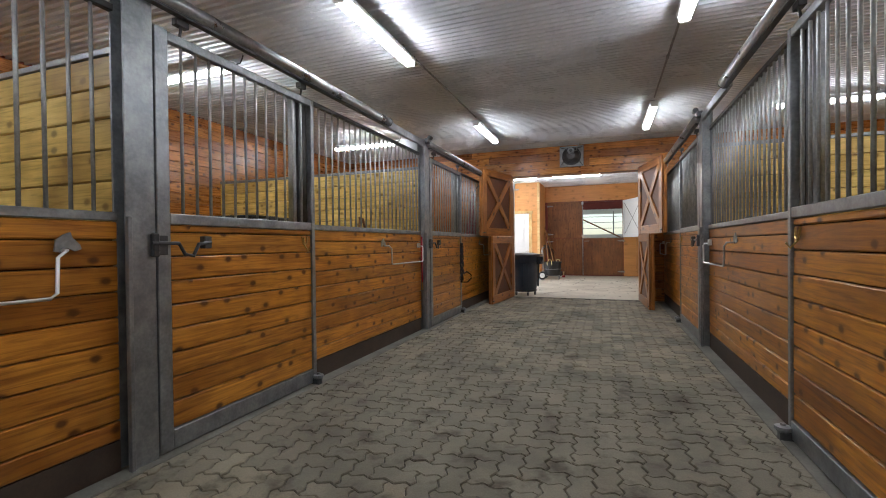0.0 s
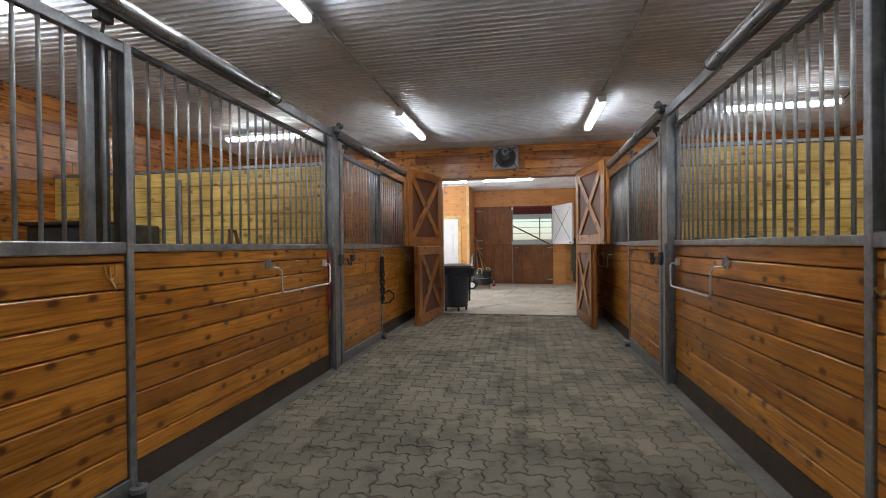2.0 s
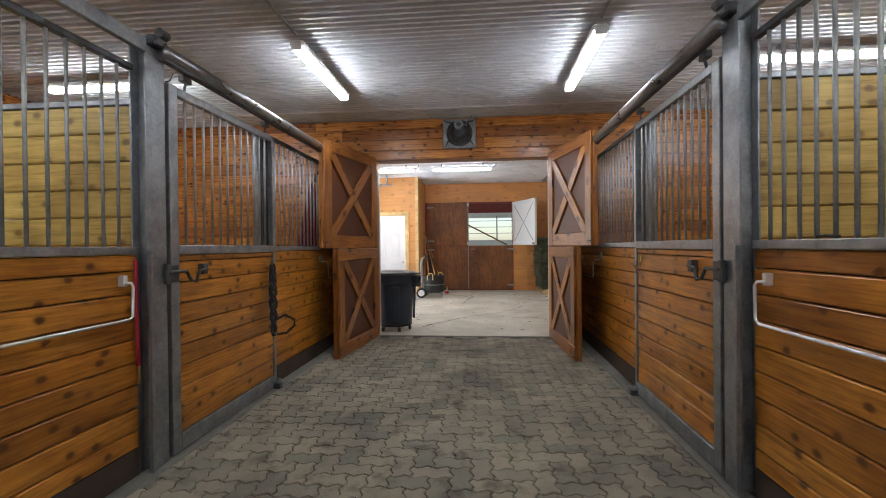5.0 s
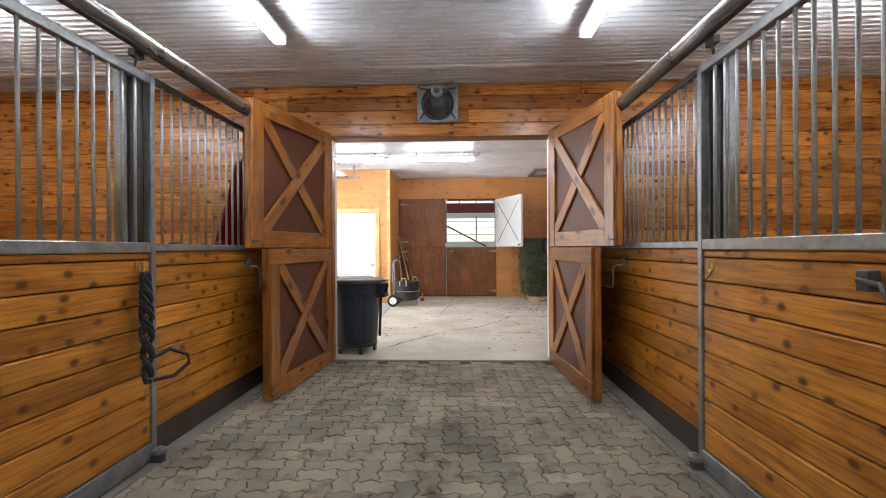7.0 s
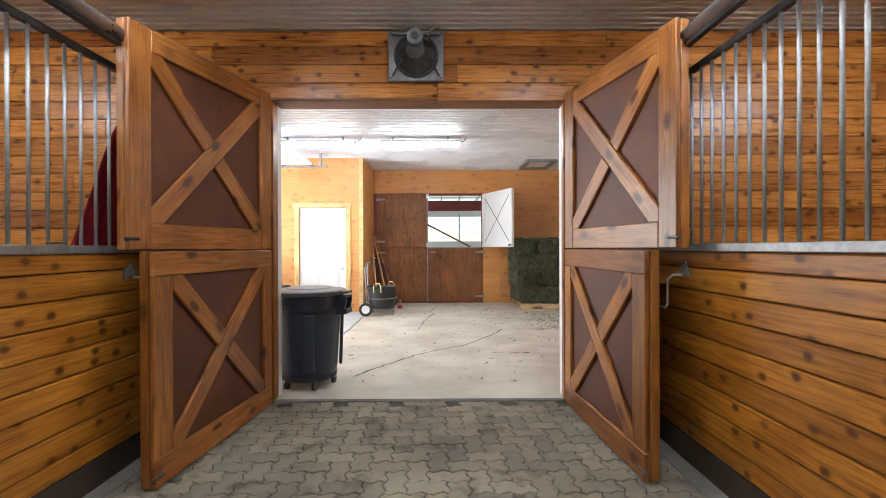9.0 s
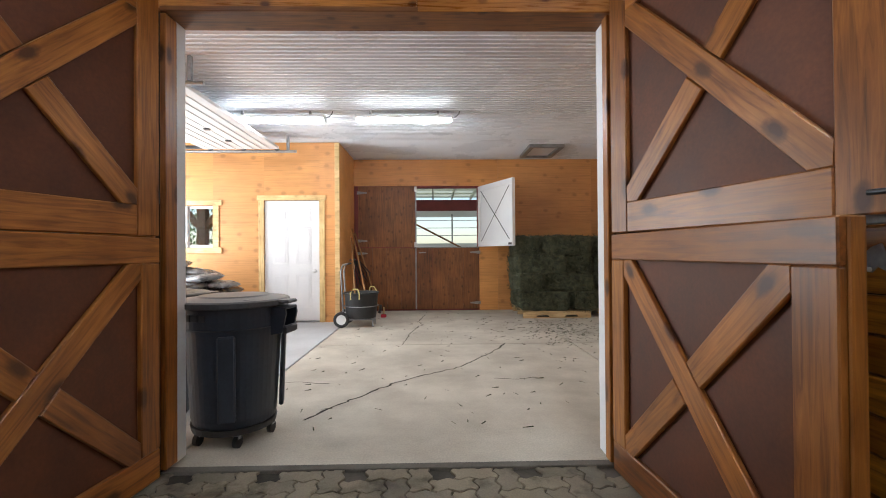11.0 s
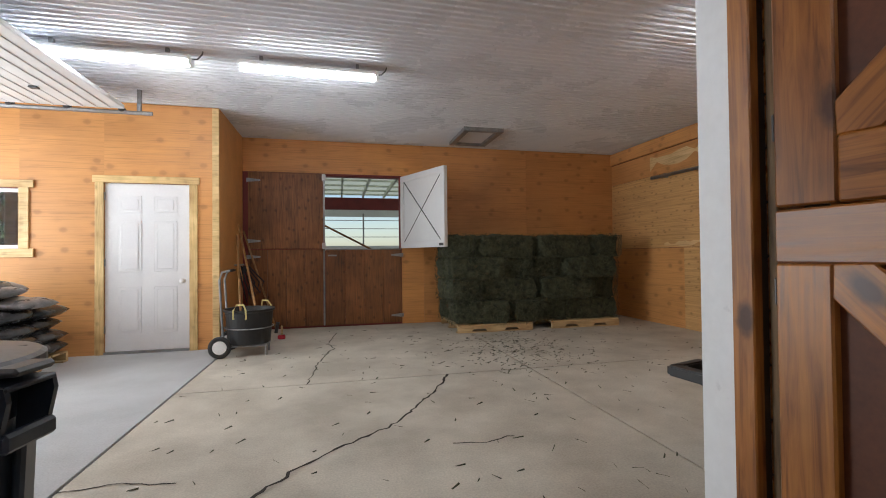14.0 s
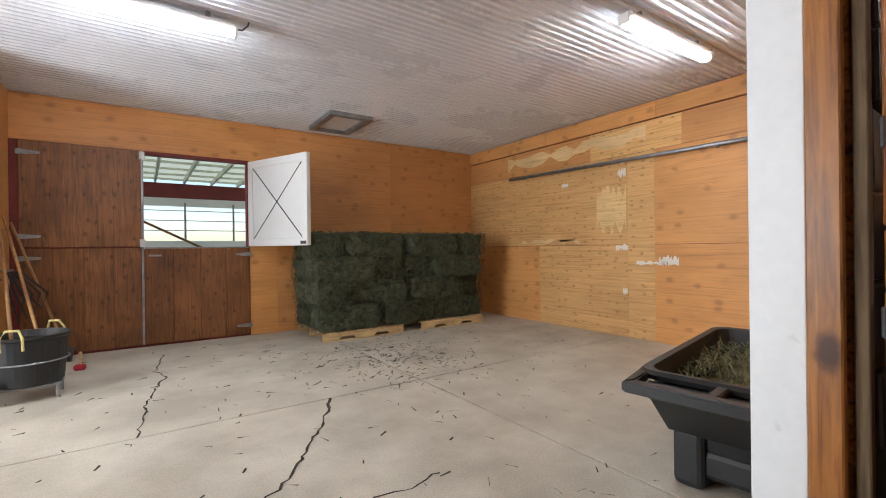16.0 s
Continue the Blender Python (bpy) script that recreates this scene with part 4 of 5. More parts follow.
# ---- overhead door, open under the ceiling ----
ohd = thing("overhead_door", "white sectional overhead door rolled up under the ceiling", "garage door")
OY0, OY1, OZT = 10.38, 13.05, 2.79
sx = -2.60
for i in range(3):
    x1 = sx - i * 0.53
    if i == 2:
        for a, b in ((x1 - 0.53, x1 - 0.43), (x1 - 0.10, x1)):
            part("section_rail", box(a, b, OY0, OY1, OZT, OZT + 0.045, 0.004), M_WHITE, ohd)
        for k in range(5):
            yy = OY0 + k * (OY1 - OY0 - 0.08) / 4
            part("mullion", box(x1 - 0.43, x1 - 0.10, yy, yy + 0.08, OZT, OZT + 0.045, 0.003), M_DARKST, ohd)
        continue
    part("section", box(x1 - 0.525, x1, OY0, OY1, OZT, OZT + 0.045, 0.006), M_WHITE, ohd)
    for r in (0.13, 0.26, 0.39):
        part("rib", box(x1 - r - 0.012, x1 - r + 0.012, OY0 + 0.02, OY1 - 0.02, OZT - 0.008, OZT - 0.0005, 0.003), M_WHITE, ohd)
part("section", box(-0.265, 0.265, OY0, OY1, -0.022, 0.022, 0.006), M_WHITE, ohd, m=pose(sx - 1.59 - 0.24, 0, OZT - 0.03, 0, -20, 0))
for yy in (OY0 - 0.06, OY1 + 0.06):
    pts = [(sx + 0.25, yy, OZT - 0.02), (-4.6, yy, OZT - 0.02), (-5.0, yy, OZT - 0.10), (-5.25, yy, OZT - 0.30), (-5.36, yy, OZT - 0.6), (-5.40, yy, 0.02)]
    part("track", tube(pts, 0.022, None, 6), M_GALV, ohd, "galvanised roller track")
    for k in range(4):
        xx = sx - 0.05 - 0.52 * k
        b = tube([(xx, yy - 0.03, OZT + 0.01), (xx, yy + 0.03, OZT + 0.01)], 0.03)
        part("roller_hinge", b, M_DARKST, ohd)
    part("hanger", box(sx + 0.1, sx + 0.14, yy - 0.02, yy + 0.02, OZT, CEIL, 0.003), M_GALV, ohd)
for yy in (10.95, 11.9, 12.5):
    part("hinge_plate", box(sx - 0.57, sx - 0.49, yy - 0.03, yy + 0.03, OZT - 0.02, OZT - 0.001, 0.009), M_DARKST, ohd)

# ceiling hatch and wall pipe
hatch = thing("ceiling_hatch", "white framed access hatch in the ceiling", "hatch")
part("panel", box(1.58, 2.02, 13.83, 14.60, CEIL - 0.012, CEIL + 0.02, 0.004), M_WHITE, hatch)
for a, b, c, d in ((1.49, 1.58, 13.75, 14.66), (2.02, 2.11, 13.75, 14.66), (1.58, 2.02, 13.75, 13.83), (1.58, 2.02, 14.58, 14.66)):
    part("frame", box(a, b, c, d, CEIL - 0.05, CEIL + 0.02, 0.006), M_GALV, hatch)
pipe = thing("wall_pipe", "long galvanised pipe fixed along the plywood wall", "pipe")
part("pipe", tube([(4.70, 13.80, 2.375), (4.70, 8.75, 2.30)], 0.026, sides=12), M_GALV, pipe, smooth=True)
for yy in (13.5, 12.0, 10.5, 9.2):
    zz = 2.375 - (13.8 - yy) * 0.0149
    part("clip", box(4.69, BR - 0.002, yy - 0.015, yy + 0.015, zz - 0.032, zz + 0.032, 0.004), M_GALV, pipe)

# ---- bins ----
def bin_(x, y, turn, label):
    t = thing("waste_bin", label, "waste bin", "waste bins", m=pose(x, y, 0, 0, 0, turn) @ Matrix.Scale(1.09, 4))
    body = lathe([(0.17, 0.10), (0.205, 0.098), (0.222, 0.115), (0.23, 0.15), (0.258, 0.62), (0.262, 0.645), (0.272, 0.652), (0.277, 0.77), (0.290, 0.78)], 48)
    for k in range(4):
        a = 2 * math.pi * k / 4 + 0.4
        part("rib", box(0.236, 0.262, -0.045, 0.045, 0.17, 0.63, 0.008), M_GREYP, t, m=pose(0, 0, 0, 0, 0, math.degrees(a)) @ pose(0, 0, 0, 0, 2.2, 0))
    part("body", body, M_GREYP, t, smooth=False)
    part("dolly", lathe([(0.16, 0.072), (0.225, 0.074), (0.232, 0.108), (0.18, 0.11)], 28), M_BLACKP, t)
    for k in range(5):
        a = 2 * math.pi * k / 5 + 0.3
        c = part("caster", tube([(0.20 * math.cos(a) - 0.012, 0.20 * math.sin(a), 0.034), (0.20 * math.cos(a) + 0.012, 0.20 * math.sin(a), 0.034)], 0.034, sides=14), M_BLACKP, t)
        part("fork", box(0.20 * math.cos(a) - 0.018, 0.20 * math.cos(a) + 0.018, 0.20 * math.sin(a) - 0.012, 0.20 * math.sin(a) + 0.012, 0.05, 0.077, 0.003), M_GALV, c)
    lid = part("lid", lathe([(0.30, 0.765), (0.307, 0.77), (0.307, 0.795), (0.295, 0.803), (0.20, 0.815), (0.185, 0.822), (0.02, 0.828)], 40), M_LID, t, "matte grey domed lid")
    for k in range(4):
        part("ridge", box(0.10, 0.27, -0.022, 0.022, 0.0, 0.014, 0.006), M_LID, lid, m=pose(0, 0, 0.806, 0, 2.5, 45 + 90 * k))
    for s in (0, 180):
        part("lid_tab", box(0.29, 0.36, -0.06, 0.06, 0.775, 0.795, 0.008), M_LID, lid, m=pose(0, 0, 0, 0, 0, s))
        h = bmesh.new()
        for q in (-0.075, 0.061):
            join(h, plate([(0.262, 0.60), (0.262, 0.755), (0.345, 0.755), (0.352, 0.72), (0.33, 0.615)], 0.014), pose(0, q, 0))
        box(0.325, 0.352, -0.075, 0.075, 0.605, 0.65, 0.008, h)
        box(0.27, 0.35, -0.075, 0.075, 0.742, 0.757, 0.005, h)
        part("handle", h, M_GREYP, t, "moulded open handle", m=pose(0, 0, 0, 0, 0, s))
    for k in range(3):
        part("maker_mark", box(-0.075 + k * 0.052, -0.03 + k * 0.052, -0.283, -0.276, 0.70, 0.735, 0.002), M_BLACKP, t, m=pose(0, 0, 0, 0, 0, -12))
    return t


bin_(-1.468, 8.98, -8, "dark grey round plastic waste bin with lid on a dolly")
bin_(-2.2, 9.4, 30, "dark grey round plastic waste bin with lid by the wall")

# ---- bags on a pallet ----
def pallet(name_label, x0, x1, y0, y1, group=""):
    t = thing("pallet", name_label, "pallet", group)
    n = 7
    w = (y1 - y0) / n
    for zz0, zz1 in ((0.10, 0.12), (0.0, 0.018)):
        for i in range(n if zz0 else 3):
            a = y0 + (i * w if zz0 else i * (y1 - y0 - 0.1) / 2)
            part("slat", box(x0, x1, a + 0.01, a + (w - 0.01 if zz0 else 0.1), zz0, zz1, 0.002), M_PALLET, t)
    for k in range(3):
        a = y0 + k * (y1 - y0 - 0.04) / 2
        outline = [(x0, 0.0185), (x0, 0.0995), (x1, 0.0995), (x1, 0.0185)]
        L = x1 - x0
        outline = [(x0, 0.019), (x0 + L * 0.18, 0.019), (x0 + L * 0.21, 0.055), (x0 + L * 0.36, 0.055), (x0 + L * 0.39, 0.019), (x0 + L * 0.61, 0.019), (x0 + L * 0.64, 0.055), (x0 + L * 0.79, 0.055), (x0 + L * 0.82, 0.019), (x1, 0.019), (x1, 0.0995), (x0, 0.0995)]
        part("stringer", plate(outline, 0.04), M_PALLET, t, m=pose(0, a - (0.004 if k == 0 else 0), 0))
    return t


def sack(w, d, h, seed):
    """A filled plastic sack: a pillow with pinched ends and creases."""
    bm = bmesh.new()
    nx, ny = 18, 12
    top, bot = {}, {}
    for i in range(nx + 1):
        for j in range(ny + 1):
            u, v = i / nx * 2 - 1, j / ny * 2 - 1
            f = max(0.0, (1 - abs(u) ** 5) * (1 - abs(v) ** 4)) ** 0.5
            wr = noise.noise((u * 2.6 + seed * 7, v * 3.4, seed)) * 0.35 + noise.noise((u * 7 + seed, v * 8, seed * 3)) * 0.14
            x, y = u * w / 2 * (1 - 0.03 * v * v), v * d / 2 * (1 - 0.05 * u * u)
            top[i, j] = bm.verts.new((x, y, h * (0.5 + f * (0.5 + wr * 0.5))))
            bot[i, j] = bm.verts.new((x, y, h * (0.5 - f * 0.5)))
    for i in range(nx):
        for j in range(ny):
            bm.faces.new((top[i, j], top[i + 1, j], top[i + 1, j + 1], top[i, j + 1]))
            bm.faces.new((bot[i, j], bot[i, j + 1], bot[i + 1, j + 1], bot[i + 1, j]))
    bmesh.ops.remove_doubles(bm, verts=bm.verts[:], dist=0.0008)
    return bm


pallet("wooden pallet under a pile of feed sacks", -4.98, -3.28, 12.35, 13.35)
rs = random.Random(3)
big = [mesh_of("sack", sack(0.88, 0.56, 0.16, i), M_BAGB, True) for i in range(3)]
small = [mesh_of("sack", sack(0.66, 0.44, 0.11, i + 9), M_BAG, True) for i in range(4)]
for layer in range(4):
    for kx in range(2):
        for ky in range(2):
            ob = new("feed_sack", big[rs.randrange(3)])
            ob.matrix_basis = pose(-4.56 + 0.83 * kx + rs.uniform(-0.04, 0.04), 12.62 + 0.46 * ky + rs.uniform(-0.02, 0.02), 0.12 + layer * 0.125, rs.uniform(-2, 2), rs.uniform(-3, 3), rs.uniform(-6, 6))
            tagged(ob, "shiny black plastic sack stacked on a pallet", "sack", "black sacks")
for layer, n in ((0, 5), (1, 4), (2, 3), (3, 1)):
    for k in range(n):
        ob = new("feed_sack", small[rs.randrange(4)])
        ob.matrix_basis = pose(-4.15 + (k - (n - 1) / 2) * 0.36 + rs.uniform(-0.06, 0.06), 12.62 + 0.12 * (k % 3) + rs.uniform(-0.04, 0.04), 0.66 + layer * 0.09, rs.uniform(-5, 5), rs.uniform(-8, 8), rs.uniform(-35, 35))
        tagged(ob, "creased grey plastic feed sack on top of the pile", "sack", "grey sacks")
sp = thing("shovel", "dark shovel handle standing behind the sacks", "shovel")
part("shaft", tube([(-4.86, 13.45, 0.0), (-4.86, 13.48, 1.30)], 0.014), M_BLACKP, sp)
part("grip", tube([(-4.86, 13.48, 1.30), (-4.91, 13.48, 1.36), (-4.91, 13.48, 1.41), (-4.81, 13.48, 1.41), (-4.81, 13.48, 1.36), (-4.86, 13.48, 1.30)], 0.012), M_BLACKP, sp)

# ---- hand cart with tub and tools ----
cart = thing("hand_cart", "two-wheeled steel cart carrying a black tub", "cart")
cx, cy = -1.36, 13.22
for s in (-1, 1):
    a = cy + 0.24 * s
    part("rail", tube([(cx - 0.26, a * 0.5 + cy * 0.5, 0.13), (cx - 0.30, a * 0.5 + cy * 0.5, 0.88), (cx - 0.27, a * 0.5 + cy * 0.5, 0.97), (cx - 0.19, a * 0.5 + cy * 0.5, 0.99)], 0.013), M_GALV, cart)
    wh = part("wheel", tube([(cx - 0.27, a - 0.02, 0.125), (cx - 0.27, a + 0.02, 0.125)], 0.075, sides=24), M_WHITE, cart, "white spoked wheel")
    part("tyre", tube([(cx - 0.27 + 0.098 * math.cos(q), a, 0.125 + 0.098 * math.sin(q)) for q in [2 * math.pi * i / 28 for i in range(28)]], 0.027, None, 8, True), M_BLACKP, wh)
    for k in range(5):
        part("spoke", box(-0.07, 0.07, -0.024, 0.024, -0.009, 0.009, 0.003), M_VINYL, wh, m=Matrix.Translation((cx - 0.27, a, 0.125)) @ pose(0, 0, 0, 0, 72 * k, 0))
part("axle", tube([(cx - 0.27, cy - 0.24, 0.125), (cx - 0.27, cy + 0.24, 0.125)], 0.010), M_GALV, cart)
part("grip", tube([(cx - 0.19, cy - 0.12, 0.99), (cx - 0.19, cy + 0.12, 0.99)], 0.015), M_BLACKP, cart)
part("platform", box(cx - 0.27, cx + 0.22, cy - 0.15, cy + 0.15, 0.10, 0.125, 0.005), M_GALV, cart)
for s in (-1, 1):
    part("foot", tube([(cx + 0.20, cy + 0.12 * s, 0.11), (cx + 0.20, cy + 0.12 * s, 0.0)], 0.012), M_GALV, cart)
part("hoop", tube([(cx + 0.268 * math.cos(q), cy + 0.268 * math.sin(q), 0.32) for q in [2 * math.pi * i / 30 for i in range(30)]], 0.007, None, 6, True), M_GALV, cart)
tub = thing("tub", "black rubber tub with yellow rope handles on the cart", "tub")
part("body", lathe([(0.22, 0.127), (0.235, 0.14), (0.265, 0.50), (0.285, 0.515), (0.285, 0.535), (0.268, 0.535), (0.245, 0.48), (0.21, 0.16), (0.02, 0.155)], 36, None, cx, cy), M_BLACKP, tub, smooth=False)
for q in (-100, 60):
    a = radians(q)
    dxx, dyy = math.cos(a), math.sin(a)
    tx, ty = -dyy, dxx
    c0 = (cx + 0.28 * dxx, cy + 0.28 * dyy)
    part("rope_handle", tube([(c0[0] - 0.07 * tx + 0.012 * dxx, c0[1] - 0.07 * ty + 0.012 * dyy, 0.44), (c0[0] - 0.07 * tx + 0.02 * dxx, c0[1] - 0.07 * ty + 0.02 * dyy, 0.54), (c0[0] - 0.04 * tx, c0[1] - 0.04 * ty, 0.60), (c0[0] + 0.04 * tx, c0[1] + 0.04 * ty, 0.60), (c0[0] + 0.07 * tx + 0.02 * dxx, c0[1] + 0.07 * ty + 0.02 * dyy, 0.54), (c0[0] + 0.07 * tx + 0.012 * dxx, c0[1] + 0.07 * ty + 0.012 * dyy, 0.44)], 0.010), M_ROPE, tub, "yellow rope handle")
for (x0, y0, z0), (x1, y1, z1), lab in (((-1.42, 13.10, 0.17), (-1.70, 14.2, 1.45), "wooden-handled broom standing in the tub"), ((-1.25, 13.35, 0.17), (-1.74, 14.5, 1.62), "wooden-handled fork leaning in the corner"), ((-1.22, 14.55, 0.01), (-1.745, 14.85, 1.55), "wooden-handled shovel leaning in the corner")):
    tl = thing("tool", lab, "garden tool", "tools in the corner")
    part("handle", tube([(x0, y0, z0), (x1, y1, z1)], 0.014), M_POLE, tl)
    part("head", tube([(x0 - 0.02, y0, z0), (x0 + 0.01, y0, z0 + 0.16)], 0.025), M_DARKST, tl)
ropes = thing("lead_ropes", "dark lead ropes hanging in the corner", "rope")
for k in range(4):
    part("strand", tube([(-1.70 + 0.02 * k, 14.3 + 0.05 * k, 1.02), (-1.66 + 0.03 * k, 14.3 + 0.06 * k, 0.8), (-1.60 + 0.05 * k, 14.32 + 0.06 * k, 0.5 + 0.04 * k), (-1.56 + 0.05 * k, 14.35 + 0.07 * k, 0.78), (-1.68 + 0.02 * k, 14.36 + 0.06 * k, 1.02)], 0.011), M_NAVY, ropes)
part("peg", tube([(AX, 14.4, 1.03), (AX + 0.13, 14.4, 1.04)], 0.012), M_GALV, ropes)
rb = thing("hand_brush", "small red brush standing on the floor", "brush")
part("block", box(-1.15, -1.05, 14.02, 14.08, 0.0, 0.06, 0.015), M_RED, rb)
part("grip", box(-1.11, -1.08, 14.035, 14.065, 0.06, 0.19, 0.01), M_PALLET, rb)

# ---- hay ----
def hay_bale(w, d, h, seed):
    bm = bmesh.new()
    r = random.Random(seed)
    bmesh.ops.create_cube(bm, size=1.0)
    bmesh.ops.subdivide_edges(bm, edges=bm.edges[:], cuts=9, use_grid_fill=True)
    for v in bm.verts:
        p = Vector((v.co.x * w, v.co.y * d, v.co.z * h))
        rr = Vector((v.co.x * 2, v.co.y * 2, v.co.z * 2))
        k = max(abs(rr.x), abs(rr.y)) ** 4 * max(abs(rr.z), abs(rr.y)) ** 4
        p *= 1 - 0.13 * k
        n = noise.noise_vector(p * 9 + Vector((seed * 5, 0, 0))) * 0.036 + noise.noise_vector(p * 30) * 0.02
        v.co = p + n
    for _ in range(1100):
        ax = r.choice((0, 1, 1, 1, 2))
        s = r.choice((-1, 1)) if ax != 1 else r.choice((-1, -1, 1))
        c = [r.uniform(-0.5, 0.5) * q for q in (w, d, h)]
        c[ax] = s * (w, d, h)[ax] * 0.5
        c = Vector(c)
        dv = Vector((r.gauss(0, 1), r.gauss(0, 1), r.gauss(0, 1)))
        dv[ax] = s * abs(r.gauss(0, 0.5))
        dv = dv.normalized() * r.uniform(0.015, 0.05)
        sd = dv.cross(Vector((r.random(), r.random(), r.random()))).normalized() * 0.0022
        f = [bm.verts.new(q) for q in (c - dv - sd, c - dv + sd, c + dv + sd, c + dv - sd)]
        fc = bm.faces.new(f)
        fc.material_index = 1 if r.random() < 0.45 else 0
    return bm


def bale_mesh(w, d, h, seed):
    me = mesh_of("hay_bale", hay_bale(w, d, h, seed), M_HAY)
    me.materials.append(M_HAYS)
    return me


pallet("wooden pallet under stacked hay bales", 1.36, 2.54, 13.76, 14.85, "hay pallets")
pallet("wooden pallet under stacked hay bales", 2.86, 4.02, 13.76, 14.85, "hay pallets")
LONG = [bale_mesh(0.90, 0.50, 0.335, i) for i in range(3)]
END = [bale_mesh(0.455, 0.98, 0.335, i + 7) for i in range(2)]
for layer in range(4):
    order = [0, 1, 1, 0] if layer % 2 == 0 else [1, 0, 0, 1]
    x = 1.26 if layer else 1.30
    z = 0.125 + 0.165 + layer * 0.328
    for kind in order:
        w = 0.90 if kind == 0 else 0.455
        if kind == 0:
            for yy in (14.06, 14.58):
                ob = new("hay_bale", LONG[rs.randrange(3)])
                ob.matrix_basis = pose(x + w / 2, yy + rs.uniform(-0.10, 0.05), z, rs.uniform(-2, 2), rs.uniform(-2.5, 2.5), rs.uniform(-5, 5))
                tagged(ob, "dark green hay bale in a stack on pallets", "hay bale", "stacked hay bales")
        else:
            ob = new("hay_bale", END[rs.randrange(2)])
            ob.matrix_basis = pose(x + w / 2, 14.32 + rs.uniform(-0.11, 0.06), z, 0, rs.uniform(-2, 2), rs.uniform(-4, 4))
            tagged(ob, "dark green hay bale end-on in the stack", "hay bale", "stacked hay bales")
        x += w + rs.uniform(0.0, 0.05)

# ---- feed cart ----
fc = thing("feed_cart", "black moulded plastic feed cart half full of hay", "feed cart")
def ring(bm, x0, x1, y0, y1, z, r=0.08, n=5):
    vs = []
    for cx_, cy_, a0 in ((x1 - r, y1 - r, 0), (x0 + r, y1 - r, 90), (x0 + r, y0 + r, 180), (x1 - r, y0 + r, 270)):
        for k in range(n + 1):
            a = radians(a0 + 90 * k / n)
            vs.append(bm.verts.new((cx_ + r * math.cos(a), cy_ + r * math.sin(a), z)))
    return vs
FC = pose(1.215, 9.379, 0, 0, 0, 8)
fc.matrix_basis = FC
bm = bmesh.new()
rings = [ring(bm, 0.50, 1.30, -0.62, -0.08, 0.10), ring(bm, 0.46, 1.36, -0.66, -0.03, 0.32), ring(bm, 0.31, 1.44, -0.70, 0.02, 0.55), ring(bm, 0.255, 1.48, -0.735, 0.05, 0.562), ring(bm, 0.25, 1.485, -0.74, 0.055, 0.585), ring(bm, 0.265, 1.47, -0.725, 0.04, 0.602), ring(bm, 0.30, 1.43, -0.69, 0.005, 0.598), ring(bm, 0.46, 1.32, -0.62, -0.06, 0.36), ring(bm, 0.55, 1.24, -0.58, -0.12, 0.225)]
for r0, r1 in zip(rings, rings[1:]):
    n = len(r0)
    for k in range(n):
        bm.faces.new((r0[k], r0[(k + 1) % n], r1[(k + 1) % n], r1[k]))
bm.faces.new(rings[0][::-1])
bm.faces.new(rings[-1])
for v in bm.verts:
    if v.co.z > 0.5:
        v.co.z += 0.055 * (v.co.x - 0.25) / 1.2
bmesh.ops.recalc_face_normals(bm, faces=bm.faces[:])
part("hopper", bm, M_BLACKP, fc, smooth=False)
# nose tray: a raised lip round two sunken pockets, on a sloping apron
lip = bmesh.new()
plate([(0.0, 0.0), (0.25, 0.035), (0.25, -0.02), (0.07, -0.035)], 0.05, lip)
plate([(0.0, 0.0), (0.07, -0.035), (0.07, -0.64), (0.0, -0.68)], 0.05, lip)
plate([(0.0, -0.68), (0.07, -0.64), (0.25, -0.66), (0.25, -0.715)], 0.05, lip)
bmesh.ops.bevel(lip, geom=lip.edges[:], offset=0.008, segments=2, affect="EDGES")
part("nose_lip", lip, M_BLACKP, fc, "rounded lip of the nose tray", pose(0, 0, 0.602, -90, 0, 0))
part("tray_floor", box(0.06, 0.256, -0.66, -0.02, 0.548, 0.556, 0.003), M_BLACKP, fc)
part("tray_divider", box(0.06, 0.256, -0.36, -0.31, 0.557, 0.592, 0.008), M_BLACKP, fc)
ap = plate([(0.03, 0.552), (0.30, 0.552), (0.47, 0.28), (0.40, 0.28), (0.17, 0.50)], 0.61)
bmesh.ops.bevel(ap, geom=ap.edges[:], offset=0.015, segments=2, affect="EDGES")
part("apron", ap, M_BLACKP, fc, m=pose(0, -0.65, 0))
for y0, y1 in ((-0.20, -0.05), (-0.64, -0.49)):
    b = box(0.44, 0.66, y0, y1, 0.0, 0.30, 0.035, seg=3)
    part("foot", b, M_BLACKP, fc)
part("skirt", box(0.47, 1.30, -0.61, -0.09, 0.055, 0.20, 0.03, seg=2), M_BLACKP, fc)
for yy in (-0.66, -0.06):
    part("wheel", tube([(1.20, yy - 0.03, 0.15), (1.20, yy + 0.03, 0.15)], 0.15, sides=24), M_BLACKP, fc)
hb = bmesh.new()
r = random.Random(8)
for _ in range(2600):
    x = r.uniform(0.50, 1.34)
    c = Vector((x, r.uniform(-0.62, -0.04), 0.47 + 0.12 * min(1, (x - 0.45) * 3) * r.random() ** 0.6))
    dv = Vector((r.gauss(0, 1), r.gauss(0, 1), r.gauss(0, 0.35))).normalized() * r.uniform(0.02, 0.07)
    sd = dv.cross(Vector((0.1, 0.2, 1))).normalized() * 0.0022
    hb.faces.new([hb.verts.new(q) for q in (c - dv - sd, c - dv + sd, c + dv + sd, c + dv - sd)])
box(0.52, 1.28, -0.59, -0.09, 0.30, 0.50, 0.04, hb)
hay_in = tagged(part("loose_hay", hb, M_STRAW), "loose pale green hay lying in the feed cart", "hay", kind="stuff")
